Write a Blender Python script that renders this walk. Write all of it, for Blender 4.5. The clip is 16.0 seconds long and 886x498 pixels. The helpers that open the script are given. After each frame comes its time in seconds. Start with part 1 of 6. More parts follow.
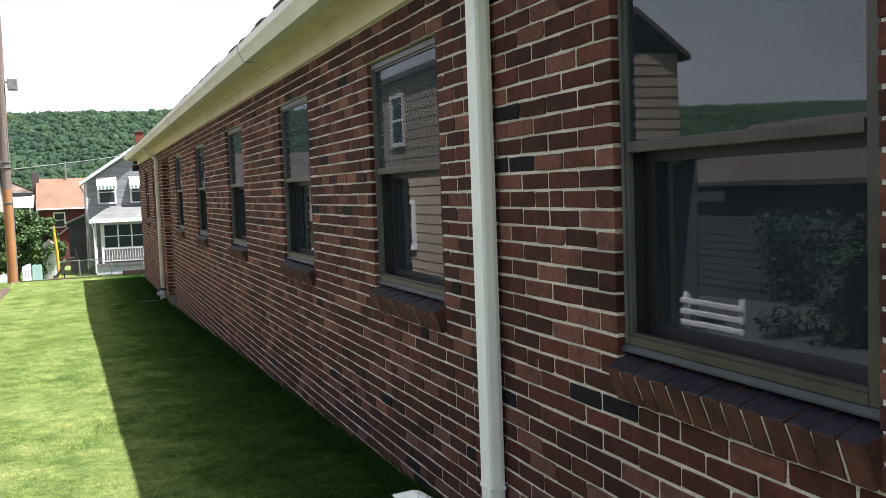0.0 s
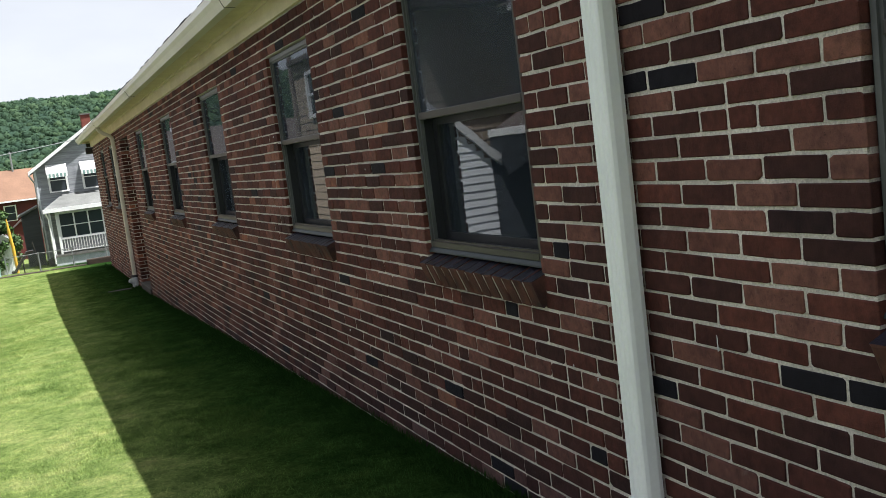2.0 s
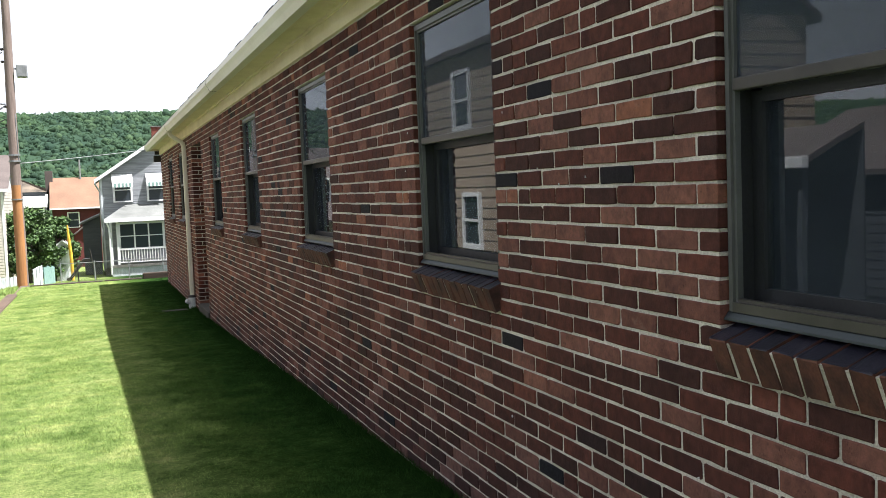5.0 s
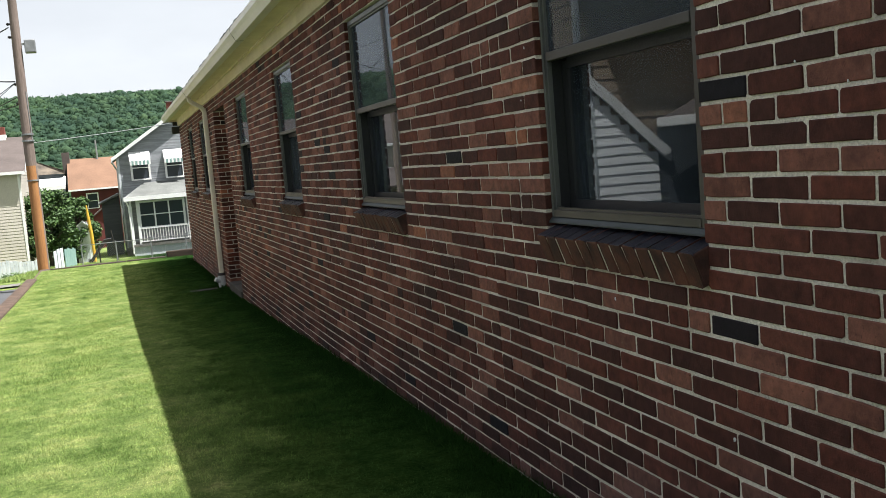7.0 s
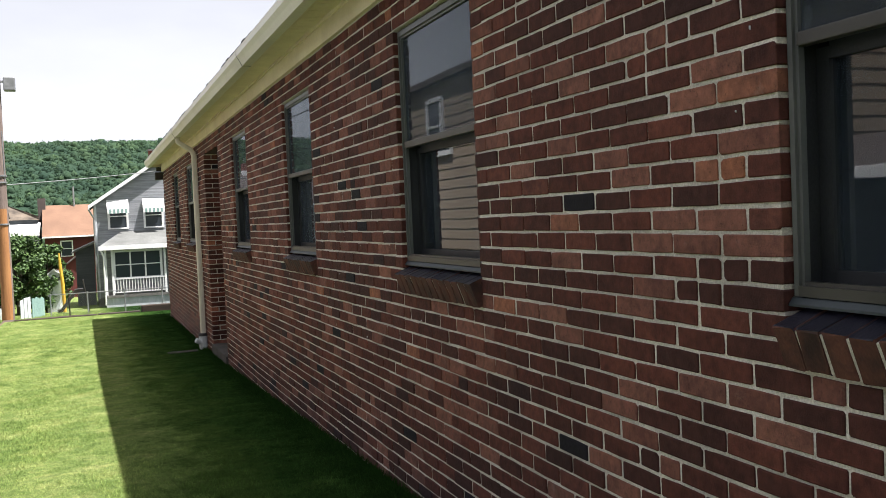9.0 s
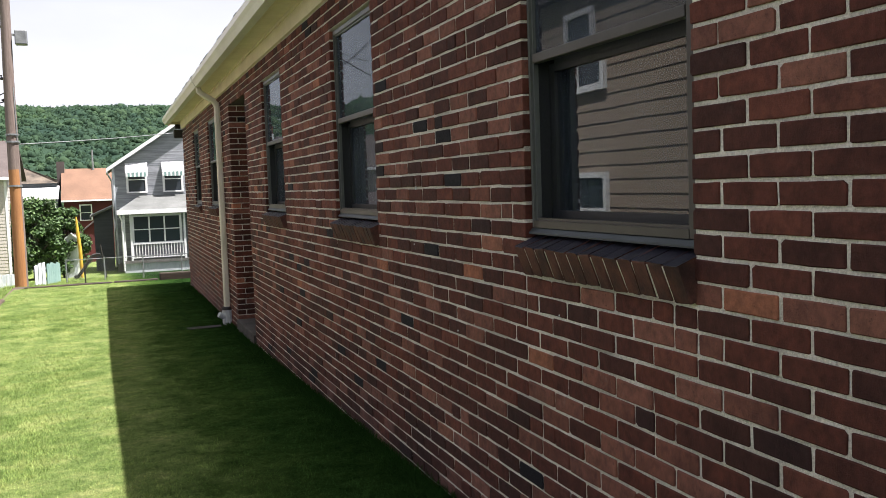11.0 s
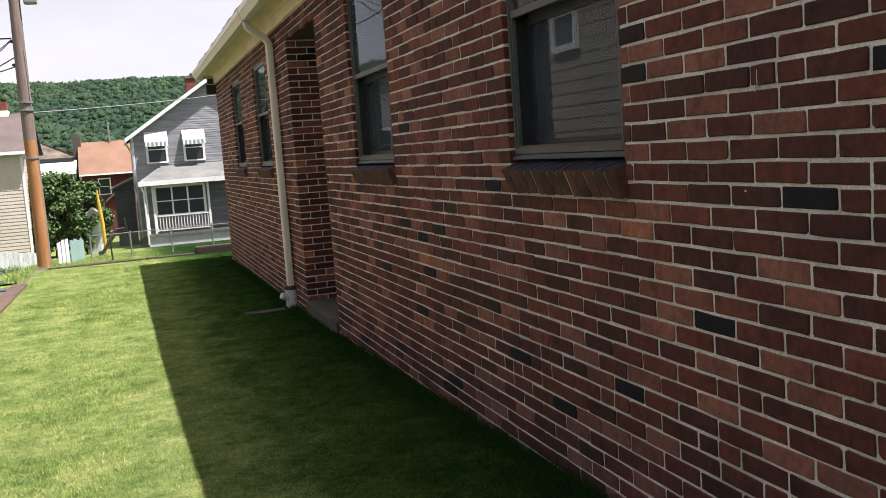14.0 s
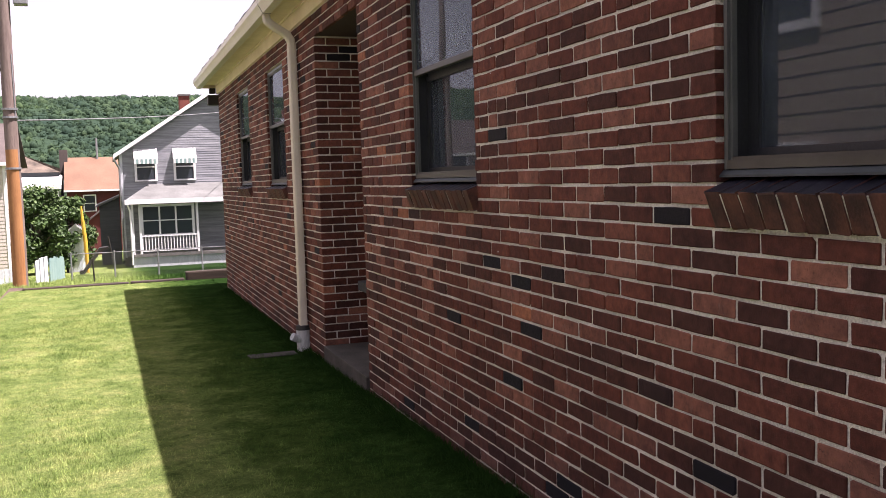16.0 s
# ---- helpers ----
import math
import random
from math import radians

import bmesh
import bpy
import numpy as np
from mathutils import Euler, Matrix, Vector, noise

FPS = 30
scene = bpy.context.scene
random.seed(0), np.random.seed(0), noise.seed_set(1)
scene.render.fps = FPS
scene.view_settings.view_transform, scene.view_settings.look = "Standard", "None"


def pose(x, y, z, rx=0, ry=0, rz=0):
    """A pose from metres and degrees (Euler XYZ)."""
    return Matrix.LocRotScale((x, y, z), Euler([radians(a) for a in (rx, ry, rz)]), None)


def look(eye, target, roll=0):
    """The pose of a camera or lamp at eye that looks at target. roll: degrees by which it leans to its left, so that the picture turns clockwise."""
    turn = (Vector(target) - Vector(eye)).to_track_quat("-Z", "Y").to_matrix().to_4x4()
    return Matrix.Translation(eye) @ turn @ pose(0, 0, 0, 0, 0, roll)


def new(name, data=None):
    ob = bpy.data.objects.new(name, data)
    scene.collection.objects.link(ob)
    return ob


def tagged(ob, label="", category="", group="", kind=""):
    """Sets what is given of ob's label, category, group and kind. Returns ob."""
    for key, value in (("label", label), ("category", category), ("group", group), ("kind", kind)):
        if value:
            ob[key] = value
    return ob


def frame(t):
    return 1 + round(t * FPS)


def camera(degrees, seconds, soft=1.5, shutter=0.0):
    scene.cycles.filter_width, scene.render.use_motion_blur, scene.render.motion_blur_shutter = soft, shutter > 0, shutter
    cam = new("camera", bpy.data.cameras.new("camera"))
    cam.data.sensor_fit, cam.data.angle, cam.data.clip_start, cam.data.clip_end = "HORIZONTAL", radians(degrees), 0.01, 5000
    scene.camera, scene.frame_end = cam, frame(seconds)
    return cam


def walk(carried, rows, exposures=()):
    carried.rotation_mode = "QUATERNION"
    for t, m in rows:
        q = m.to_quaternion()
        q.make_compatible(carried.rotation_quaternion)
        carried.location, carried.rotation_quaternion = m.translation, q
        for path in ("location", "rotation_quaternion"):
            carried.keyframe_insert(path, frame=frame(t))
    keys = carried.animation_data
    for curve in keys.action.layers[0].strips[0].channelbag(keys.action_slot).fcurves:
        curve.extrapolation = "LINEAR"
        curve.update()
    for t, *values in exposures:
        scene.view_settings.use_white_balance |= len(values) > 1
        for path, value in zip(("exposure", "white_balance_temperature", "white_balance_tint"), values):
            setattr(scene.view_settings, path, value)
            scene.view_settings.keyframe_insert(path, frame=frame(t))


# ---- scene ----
cam = camera(51.8, 16.0, soft=0.75)
METRES, EYE, TILT, LEAN, TURN = 11.2, 2.1, -0.55, 0.0, -21.6
ROWS = [
    (0.0, 0.0, 0.0, 0.0, -0.14, -3.36, 2.32),
    (0.5, -0.0112, 0.015, -0.0011, 0.02, -4.9, 5.0),
    (1.0, -0.0187, 0.0365, -0.0013, 1.28, -4.62, 5.18),
    (1.5, -0.0288, 0.0585, -0.0014, -0.1, -5.01, 5.01),
    (2.0, -0.0435, 0.0813, -0.0009, -3.0, -6.3, 7.31),
    (2.5, -0.0537, 0.1084, -0.0022, -2.46, -7.12, 7.39),
    (3.0, -0.063, 0.135, -0.0034, -1.38, -7.03, 6.5),
    (5.5, -0.1103, 0.2716, -0.0123, 0.64, -2.98, 2.2),
    (6.0, -0.123, 0.2976, -0.0144, 0.9, -3.7, 3.52),
    (6.5, -0.1344, 0.3264, -0.0166, 2.08, -4.43, 4.18),
    (7.0, -0.1433, 0.355, -0.0178, 1.64, -5.35, 4.86),
    (7.5, -0.1554, 0.3841, -0.0183, -0.52, -5.69, 6.01),
    (8.0, -0.1658, 0.4152, -0.0183, 0.76, -3.18, 3.18),
    (8.5, -0.1782, 0.4461, -0.0198, 1.21, -1.96, 2.01),
    (9.0, -0.1903, 0.4785, -0.0201, 0.3, -1.6, 2.72),
    (11.5, -0.2432, 0.6428, -0.0247, 2.59, -3.91, 1.97),
    (12.0, -0.2558, 0.6711, -0.0252, 6.19, -3.77, 0.76),
    (12.5, -0.2741, 0.699, -0.0297, 6.82, -4.96, 1.9),
    (13.0, -0.29, 0.7313, -0.0307, 6.86, -5.0, 2.82),
    (13.5, -0.3072, 0.7625, -0.0312, 5.02, -4.93, 3.77),
    (14.0, -0.3234, 0.7919, -0.0326, 2.36, -5.88, 4.29),
    (14.5, -0.3372, 0.8239, -0.0337, 2.87, -6.17, 3.58),
    (15.0, -0.3528, 0.8543, -0.0353, 1.99, -5.85, 3.46),
    (15.5, -0.3641, 0.8877, -0.0345, 0.96, -4.13, 1.68),
    (16.0, -0.3777, 0.9206, -0.0364, 1.58, -3.96, 1.91),
]
walk(cam, [(t, pose(0, 0, EYE, TILT, LEAN, 0) @ pose(0, 0, 0, 0, 0, TURN) @ pose(METRES * x, METRES * y, METRES * z, 90 + pitch, roll, yaw)) for t, x, y, z, yaw, pitch, roll in ROWS],
     exposures=[(0.0, 1.88, 6000, 17), (0.5, 1.66, 6000, 18), (1.5, 1.58, 6050, 14), (2.0, 1.60, 6000, 14), (2.5, 1.85, 5950, 13), (3.0, 1.93, 5950, 13), (5.5, 2.00, 6000, 15), (6.0, 1.80, 6000, 14), (7.0, 1.60, 6100, 12), (8.0, 1.92, 6050, 18), (8.5, 1.94, 6100, 18), (9.0, 1.75, 6150, 17), (11.5, 1.74, 6100, 19), (12.5, 1.53, 6200, 19), (13.0, 1.59, 6200, 19), (14.0, 1.60, 6250, 22), (14.5, 1.82, 6300, 26), (15.0, 1.82, 6300, 29), (16.0, 1.86, 6350, 36)])

# ---------------------------------------------------------------- light
SUN_TRAVEL = Vector((-0.365, 0.21, -1.0)).normalized()
world = bpy.data.worlds.new("sky")
scene.world = world
world.use_nodes = True
wn, wl = world.node_tree.nodes, world.node_tree.links
wn.clear()
sky = wn.new("ShaderNodeTexSky")
sky.sky_type = "NISHITA"
sky.sun_disc = False
sky.sun_elevation = math.asin(-SUN_TRAVEL.z)
sky.sun_rotation = math.atan2(-SUN_TRAVEL.x, -SUN_TRAVEL.y)
sky.air_density, sky.dust_density, sky.ozone_density = 1.0, 2.0, 1.0
wtc = wn.new("ShaderNodeTexCoord")
wmap = wn.new("ShaderNodeMapping")
wmap.inputs["Scale"].default_value = (1.0, 1.0, 2.6)
wnoise = wn.new("ShaderNodeTexNoise")
wnoise.inputs["Scale"].default_value = 2.2
wnoise.inputs["Detail"].default_value = 7
wramp = wn.new("ShaderNodeValToRGB")
wramp.color_ramp.elements[0].position, wramp.color_ramp.elements[0].color = 0.36, (0.80, 0.80, 0.80, 1)
wramp.color_ramp.elements[1].position, wramp.color_ramp.elements[1].color = 0.62, (1, 1, 1, 1)
# haze and cloud whiten the sky towards the horizon
wsep = wn.new("ShaderNodeSeparateXYZ")
wl.new(wtc.outputs["Generated"], wsep.inputs[0])
whaze = wn.new("ShaderNodeValToRGB")
for el, (p, c) in zip([whaze.color_ramp.elements[0], whaze.color_ramp.elements[1], whaze.color_ramp.elements.new(0.4)], ((0.0, 1.0), (0.62, 0.03), (0.34, 0.44))):
    el.position, el.color = p, (c, c, c, 1)
wl.new(wsep.outputs["Z"], whaze.inputs[0])
wmul = wn.new("ShaderNodeMixRGB")
wmul.blend_type = "MULTIPLY"
wmul.inputs[0].default_value = 1.0
wmix = wn.new("ShaderNodeMixRGB")
wmix.inputs[2].default_value = (8.4, 8.5, 8.3, 1)
wbg = wn.new("ShaderNodeBackground")
wbg.inputs[1].default_value = 0.05
wout = wn.new("ShaderNodeOutputWorld")
wl.new(wtc.outputs["Generated"], wmap.inputs[0])
wl.new(wmap.outputs[0], wnoise.inputs["Vector"])
wl.new(wnoise.outputs["Fac"], wramp.inputs[0])
wl.new(wramp.outputs[0], wmul.inputs[1])
wl.new(whaze.outputs[0], wmul.inputs[2])
wl.new(wmul.outputs[0], wmix.inputs[0])
wdeep = wn.new("ShaderNodeMixRGB")
wdeep.blend_type = "MULTIPLY"
wdeep.inputs[0].default_value = 1.0
wdeep.inputs[2].default_value = (0.28, 0.28, 0.28, 1)
wl.new(sky.outputs[0], wdeep.inputs[1])
wl.new(wdeep.outputs[0], wmix.inputs[1])
wl.new(wmix.outputs[0], wbg.inputs[0])
wl.new(wbg.outputs[0], wout.inputs[0])
sun_data = bpy.data.lights.new("sun", "SUN")
sun_data.energy, sun_data.angle, sun_data.color = 5.0, radians(0.55), (1.0, 0.955, 0.86)
sun = new("sun", sun_data)
sun.matrix_world = look(-SUN_TRAVEL * 60, (0, 0, 0))

# ---------------------------------------------------------------- plan
FACE = 1.565                       # brick face of the long wall
Y0, Y1 = -5.0, 26.15               # its two ends
TOP = 3.02                         # underside of the frieze
COURSE, STRETCH = 0.067, 0.2143    # brick courses and lengths
HEAD, SILL = 2.81, 1.535
WINDOWS = [(1.45, 2.475), (3.955, 5.03), (6.505, 7.535), (9.383, 10.422), (12.42, 13.43), (15.335, 16.36), (20.47, 21.53), (22.92, 23.97)]
DOOR = (17.50, 18.93, 0.14, 2.83)
LAWN = [(-60, 2.0), (-10, 0.95), (0, 0.72), (4.8, 0.52), (7.8, 0.39), (11.3, 0.27), (15, 0.11), (17.7, 0.02), (22, -0.05), (26, -0.10), (28.2, -0.13)]
FAR = [(28.2, -0.32), (34, -0.68), (45, -1.45), (58, -2.35), (75, -3.0), (100, -4.2), (300, -6.0), (3000, -6.0)]
ALLEY = [(-60, 0.4), (0, -0.3), (12, -0.9), (26, -1.35), (40, -1.45), (46, -1.75), (54, -2.1), (75, -3.0), (100, -4.2), (300, -6.0), (3000, -6.0)]
KERB = (-1.98, -1.76)


def along(table, y):
    for (a, za), (b, zb) in zip(table, table[1:]):
        if y <= b:
            return za + (zb - za) * (y - a) / (b - a)
    return table[-1][1]


def ground_z(x, y):
    """Height of the ground: lawn terrace, lower yards beyond it, and the lower alley on the west."""
    right = along(LAWN, y) if y <= 28.2 else along(FAR, y)
    left = along(ALLEY, y)
    if y <= 28.2:
        return right if x > -1.85 else left
    k = min(1.0, max(0.0, (x + 2.60) / 0.6))
    return left + (right - left) * k


# ---------------------------------------------------------------- helpers of this scene
def link(name, bm, material, parent=None, label="", smooth=False):
    me = bpy.data.meshes.new(name)
    bm.to_mesh(me)
    bm.free()
    if smooth:
        for p in me.polygons:
            p.use_smooth = True
    if material:
        me.materials.append(material)
    ob = new(name, me)
    if parent:
        ob.parent = parent
    if label:
        ob["label"] = label
    return ob


def part(name, bm, material, parent, label="", smooth=False):
    return link(name, bm, material, parent, label, smooth)


def empty(name, x=0, y=0, z=0):
    ob = new(name)
    ob.location = (x, y, z)
    ob.empty_display_size = 0.1
    return ob


def box(bm, x0, x1, y0, y1, z0, z1, bevel=0.0):
    vs = [bm.verts.new((x, y, z)) for x in (x0, x1) for y in (y0, y1) for z in (z0, z1)]
    fs = []
    for q in ((0, 1, 3, 2), (4, 6, 7, 5), (0, 4, 5, 1), (2, 3, 7, 6), (0, 2, 6, 4), (1, 5, 7, 3)):
        fs.append(bm.faces.new([vs[i] for i in q]))
    if bevel:
        edges = {e for f in fs for e in f.edges}
        bmesh.ops.bevel(bm, geom=list(edges), offset=bevel, segments=2, affect="EDGES", profile=0.6)
    return vs


def boxes(*specs, bevel=0.0):
    bm = bmesh.new()
    for s in specs:
        box(bm, *s, bevel=bevel)
    return bm


def prism(bm, profile, axis, a, b):
    """A closed outline swept along an axis from a to b. profile: pairs in the two other axes, in xyz order."""
    def at(u, v, w):
        return {"x": (w, u, v), "y": (u, w, v), "z": (u, v, w)}[axis]
    r0 = [bm.verts.new(at(u, v, a)) for u, v in profile]
    r1 = [bm.verts.new(at(u, v, b)) for u, v in profile]
    n = len(profile)
    for i in range(n):
        bm.faces.new((r0[i], r0[(i + 1) % n], r1[(i + 1) % n], r1[i]))
    bm.faces.new(r0[::-1])
    bm.faces.new(r1)
    bmesh.ops.recalc_face_normals(bm, faces=bm.faces[:])


def tube(bm, points, radii, sides=8, caps=True):
    """A round bar through points."""
    pts = [Vector(p) for p in points]
    if not isinstance(radii, (list, tuple)):
        radii = [radii] * len(pts)
    rings = []
    for i, p in enumerate(pts):
        d = (pts[min(i + 1, len(pts) - 1)] - pts[max(i - 1, 0)]).normalized()
        up = Vector((0, 0, 1)) if abs(d.z) < 0.9 else Vector((1, 0, 0))
        u = d.cross(up).normalized()
        v = u.cross(d).normalized()
        rings.append([bm.verts.new(p + (u * math.cos(2 * math.pi * k / sides) + v * math.sin(2 * math.pi * k / sides)) * radii[i]) for k in range(sides)])
    for a, b in zip(rings, rings[1:]):
        for k in range(sides):
            bm.faces.new((a[k], a[(k + 1) % sides], b[(k + 1) % sides], b[k]))
    if caps:
        bm.faces.new(rings[0][::-1])
        bm.faces.new(rings[-1])
    return bm


# ---------------------------------------------------------------- materials
def material(name, rough=0.8, metal=0.0, spec=0.5):
    m = bpy.data.materials.new(name)
    m.use_nodes = True
    n, l = m.node_tree.nodes, m.node_tree.links
    b = n["Principled BSDF"]
    b.inputs["Roughness"].default_value = rough
    b.inputs["Metallic"].default_value = metal
    b.inputs["Specular IOR Level"].default_value = spec
    return m, n, l, b


def coords(n, l, scale=(1, 1, 1)):
    """World-sized coordinates: position in the scene."""
    g = n.new("ShaderNodeNewGeometry")
    mp = n.new("ShaderNodeMapping")
    mp.inputs["Scale"].default_value = scale
    l.new(g.outputs["Position"], mp.inputs[0])
    return mp.outputs[0]


def noise_fac(n, l, vec, scale, detail=4, rough=0.55):
    t = n.new("ShaderNodeTexNoise")
    t.inputs["Scale"].default_value = scale
    t.inputs["Detail"].default_value = detail
    t.inputs["Roughness"].default_value = rough
    l.new(vec, t.inputs["Vector"])
    return t.outputs["Fac"]


def ramp(n, l, fac, stops):
    r = n.new("ShaderNodeValToRGB")
    e = r.color_ramp.elements
    while len(e) < len(stops):
        e.new(0.5)
    for el, (p, c) in zip(e, stops):
        el.position, el.color = p, (*c, 1)
    l.new(fac, r.inputs[0])
    return r.outputs[0]


def mix(n, l, fac, a, b, mode="MIX"):
    m = n.new("ShaderNodeMixRGB")
    m.blend_type = mode
    for s, v in ((0, fac), (1, a), (2, b)):
        if isinstance(v, (int, float)):
            m.inputs[s].default_value = v
        elif isinstance(v, tuple):
            m.inputs[s].default_value = (*v, 1)
        else:
            l.new(v, m.inputs[s])
    return m.outputs[0]


def bump(n, l, b, height, strength=0.3, distance=0.01):
    k = n.new("ShaderNodeBump")
    k.inputs["Strength"].default_value = strength
    k.inputs["Distance"].default_value = distance
    l.new(height, k.inputs["Height"])
    l.new(k.outputs[0], b.inputs["Normal"])


def grained(name, dark, light, scale=6.0, fine=90.0, rough=0.8, metal=0.0, spec=0.4, relief=0.25, stretch=(1, 1, 1), distance=0.004, grit=1.0):
    """A surface with stains at a coarse scale and grain at a fine one."""
    m, n, l, b = material(name, rough, metal, spec)
    v = coords(n, l, stretch)
    coarse, grain = noise_fac(n, l, v, scale, 5), noise_fac(n, l, v, fine, 3)
    c = ramp(n, l, coarse, [(0.3, dark), (0.7, light)])
    g = ramp(n, l, grain, [(0.25, (1 - 0.25 * grit,) * 3), (0.75, (1 + 0.12 * grit,) * 3)])
    l.new(mix(n, l, 1.0, c, g, "MULTIPLY"), b.inputs["Base Color"])
    rr = n.new("ShaderNodeMapRange")
    rr.inputs["To Min"].default_value, rr.inputs["To Max"].default_value = max(0.05, rough - 0.12), min(1, rough + 0.12)
    l.new(coarse, rr.inputs[0])
    l.new(rr.outputs[0], b.inputs["Roughness"])
    bump(n, l, b, grain, relief, distance)
    return m


def brick_material(name, per_object):
    m, n, l, b = material(name, 0.80, 0, 0.18)
    if per_object:
        rnd = n.new("ShaderNodeObjectInfo").outputs["Random"]
    else:
        rnd = n.new("ShaderNodeNewGeometry").outputs["Random Per Island"]
    v = coords(n, l)
    # three firings: blue-black, maroon, and rough rose-brown ones
    tone = ramp(n, l, rnd, [(0.0, (0.007, 0.007, 0.011)), (0.020, (0.010, 0.009, 0.013)), (0.027, (0.044, 0.018, 0.015)), (0.35, (0.068, 0.0235, 0.0175)), (0.62, (0.093, 0.030, 0.021)),
                            (0.74, (0.114, 0.039, 0.027)), (0.78, (0.134, 0.054, 0.039)), (0.92, (0.164, 0.070, 0.051)), (0.985, (0.195, 0.085, 0.059)), (1.0, (0.25, 0.10, 0.055))])
    rose = ramp(n, l, rnd, [(0.74, (0, 0, 0)), (0.80, (1, 1, 1))])
    stain = ramp(n, l, noise_fac(n, l, v, 1.3, 5), [(0.3, (0.76, 0.75, 0.77)), (0.7, (1.12, 1.08, 1.04))])
    c = mix(n, l, 1.0, tone, stain, "MULTIPLY")
    # bricks are darker near the wall's start, lighter and redder towards the entry
    run = n.new("ShaderNodeSeparateXYZ")
    l.new(v, run.inputs[0])
    reach = n.new("ShaderNodeMapRange")
    reach.inputs["From Min"].default_value, reach.inputs["From Max"].default_value = 5.0, 15.0
    l.new(run.outputs["Y"], reach.inputs[0])
    c = mix(n, l, 1.0, c, ramp(n, l, reach.outputs[0], [(0.0, (0.90, 0.93, 0.98)), (1.0, (1.24, 1.17, 1.12))]), "MULTIPLY")
    # smoke stains and scuffs within the single faces
    scuff = ramp(n, l, noise_fac(n, l, v, 9.0, 6, 0.7), [(0.34, (0.66, 0.64, 0.68)), (0.50, (1, 1, 1)), (0.72, (1.22, 1.20, 1.18))])
    c = mix(n, l, 1.0, c, scuff, "MULTIPLY")
    face = noise_fac(n, l, v, 34, 6, 0.65)
    c = mix(n, l, 1.0, c, ramp(n, l, face, [(0.25, (0.60, 0.59, 0.60)), (0.52, (1, 1, 1)), (0.78, (1.42, 1.36, 1.30))]), "MULTIPLY")
    chalk = ramp(n, l, noise_fac(n, l, v, 11, 8, 0.75), [(0.60, (0.02, 0.02, 0.02)), (0.78, (0.38, 0.38, 0.38))])
    c = mix(n, l, mix(n, l, 1.0, chalk, mix(n, l, 1.0, rose, (0.25, 0.25, 0.25), "ADD"), "MULTIPLY"), c, (0.30, 0.22, 0.185))
    pits = ramp(n, l, noise_fac(n, l, v, 75, 5, 0.8), [(0.30, (0.35, 0.33, 0.34)), (0.42, (1, 1, 1))])
    c = mix(n, l, rose, c, mix(n, l, 1.0, c, pits, "MULTIPLY"))
    # purple-grey darkening of the lowest courses, with an uneven upper edge
    sep = n.new("ShaderNodeSeparateXYZ")
    l.new(v, sep.inputs[0])
    low = n.new("ShaderNodeMath")
    low.operation = "MULTIPLY_ADD"
    low.inputs[1].default_value, low.inputs[2].default_value = 0.05, 0.0
    l.new(sep.outputs["Y"], low.inputs[0])
    add = n.new("ShaderNodeMath")
    add.operation = "ADD"
    l.new(sep.outputs["Z"], add.inputs[0])
    l.new(low.outputs[0], add.inputs[1])
    wob = n.new("ShaderNodeMath")
    wob.operation = "MULTIPLY_ADD"
    wob.inputs[1].default_value = 0.375
    half = n.new("ShaderNodeMath")
    half.operation = "MULTIPLY"
    half.inputs[1].default_value = 0.5
    l.new(add.outputs[0], half.inputs[0])
    l.new(noise_fac(n, l, v, 3.0, 5), wob.inputs[0])
    l.new(half.outputs[0], wob.inputs[2])
    low_tint = ramp(n, l, wob.outputs[0], [(0.55, (0.95, 0.95, 0.95)), (0.90, (0, 0, 0))])
    c = mix(n, l, low_tint, c, mix(n, l, 1.0, c, (0.48, 0.66, 0.88), "MULTIPLY"))
    l.new(c, b.inputs["Base Color"])
    bump(n, l, b, noise_fac(n, l, v, 120, 6, 0.75), 0.55, 0.005)
    return m


BRICK_ONE = brick_material("fired_brick", True)
BRICK_ALL = brick_material("fired_brick_joined", False)
MORTAR = grained("lime_mortar", (0.41, 0.385, 0.335), (0.71, 0.67, 0.59), 4.0, 150, 0.95, relief=0.8, distance=0.007, grit=1.5)
CONCRETE = grained("weathered_concrete", (0.075, 0.072, 0.065), (0.17, 0.16, 0.145), 4.0, 70, 0.92, relief=0.5)
# much darker than CONCRETE, for the entry slab and splash slab
SLAB = grained("dark_concrete", (0.022, 0.021, 0.019), (0.070, 0.064, 0.056), 5.0, 70, 0.92, relief=0.6)
# red-brown entry ceiling, with the recess's shade put into the colour
SHADED_SOFFIT = grained("shaded_red_brown_soffit", (0.020, 0.011, 0.009), (0.034, 0.018, 0.014), 3.0, 60, 0.8)
KERB_TOP = grained("soot_brown_concrete", (0.030, 0.019, 0.013), (0.105, 0.068, 0.048), 3.2, 60, 0.95, relief=0.6)
CREAM = grained("cream_painted_wood", (0.62, 0.54, 0.37), (0.76, 0.68, 0.49), 2.5, 50, 0.6, relief=0.08, grit=0.25)
GUTTER = grained("cream_enamelled_aluminium", (0.62, 0.60, 0.50), (0.74, 0.72, 0.62), 2.0, 40, 0.42, relief=0.05, grit=0.2)
PIPE = grained("white_enamelled_aluminium", (0.72, 0.76, 0.74), (0.82, 0.85, 0.82), 3.0, 60, 0.4, relief=0.05, grit=0.15)
PIPE_OLD = grained("yellowed_white_enamel", (0.54, 0.50, 0.41), (0.66, 0.61, 0.51), 3.0, 60, 0.45, relief=0.05, grit=0.2)
FRAME = grained("bronze_grey_aluminium", (0.036, 0.035, 0.031), (0.066, 0.062, 0.054), 5, 120, 0.42, 0.3, 0.5, 0.05, grit=0.3)
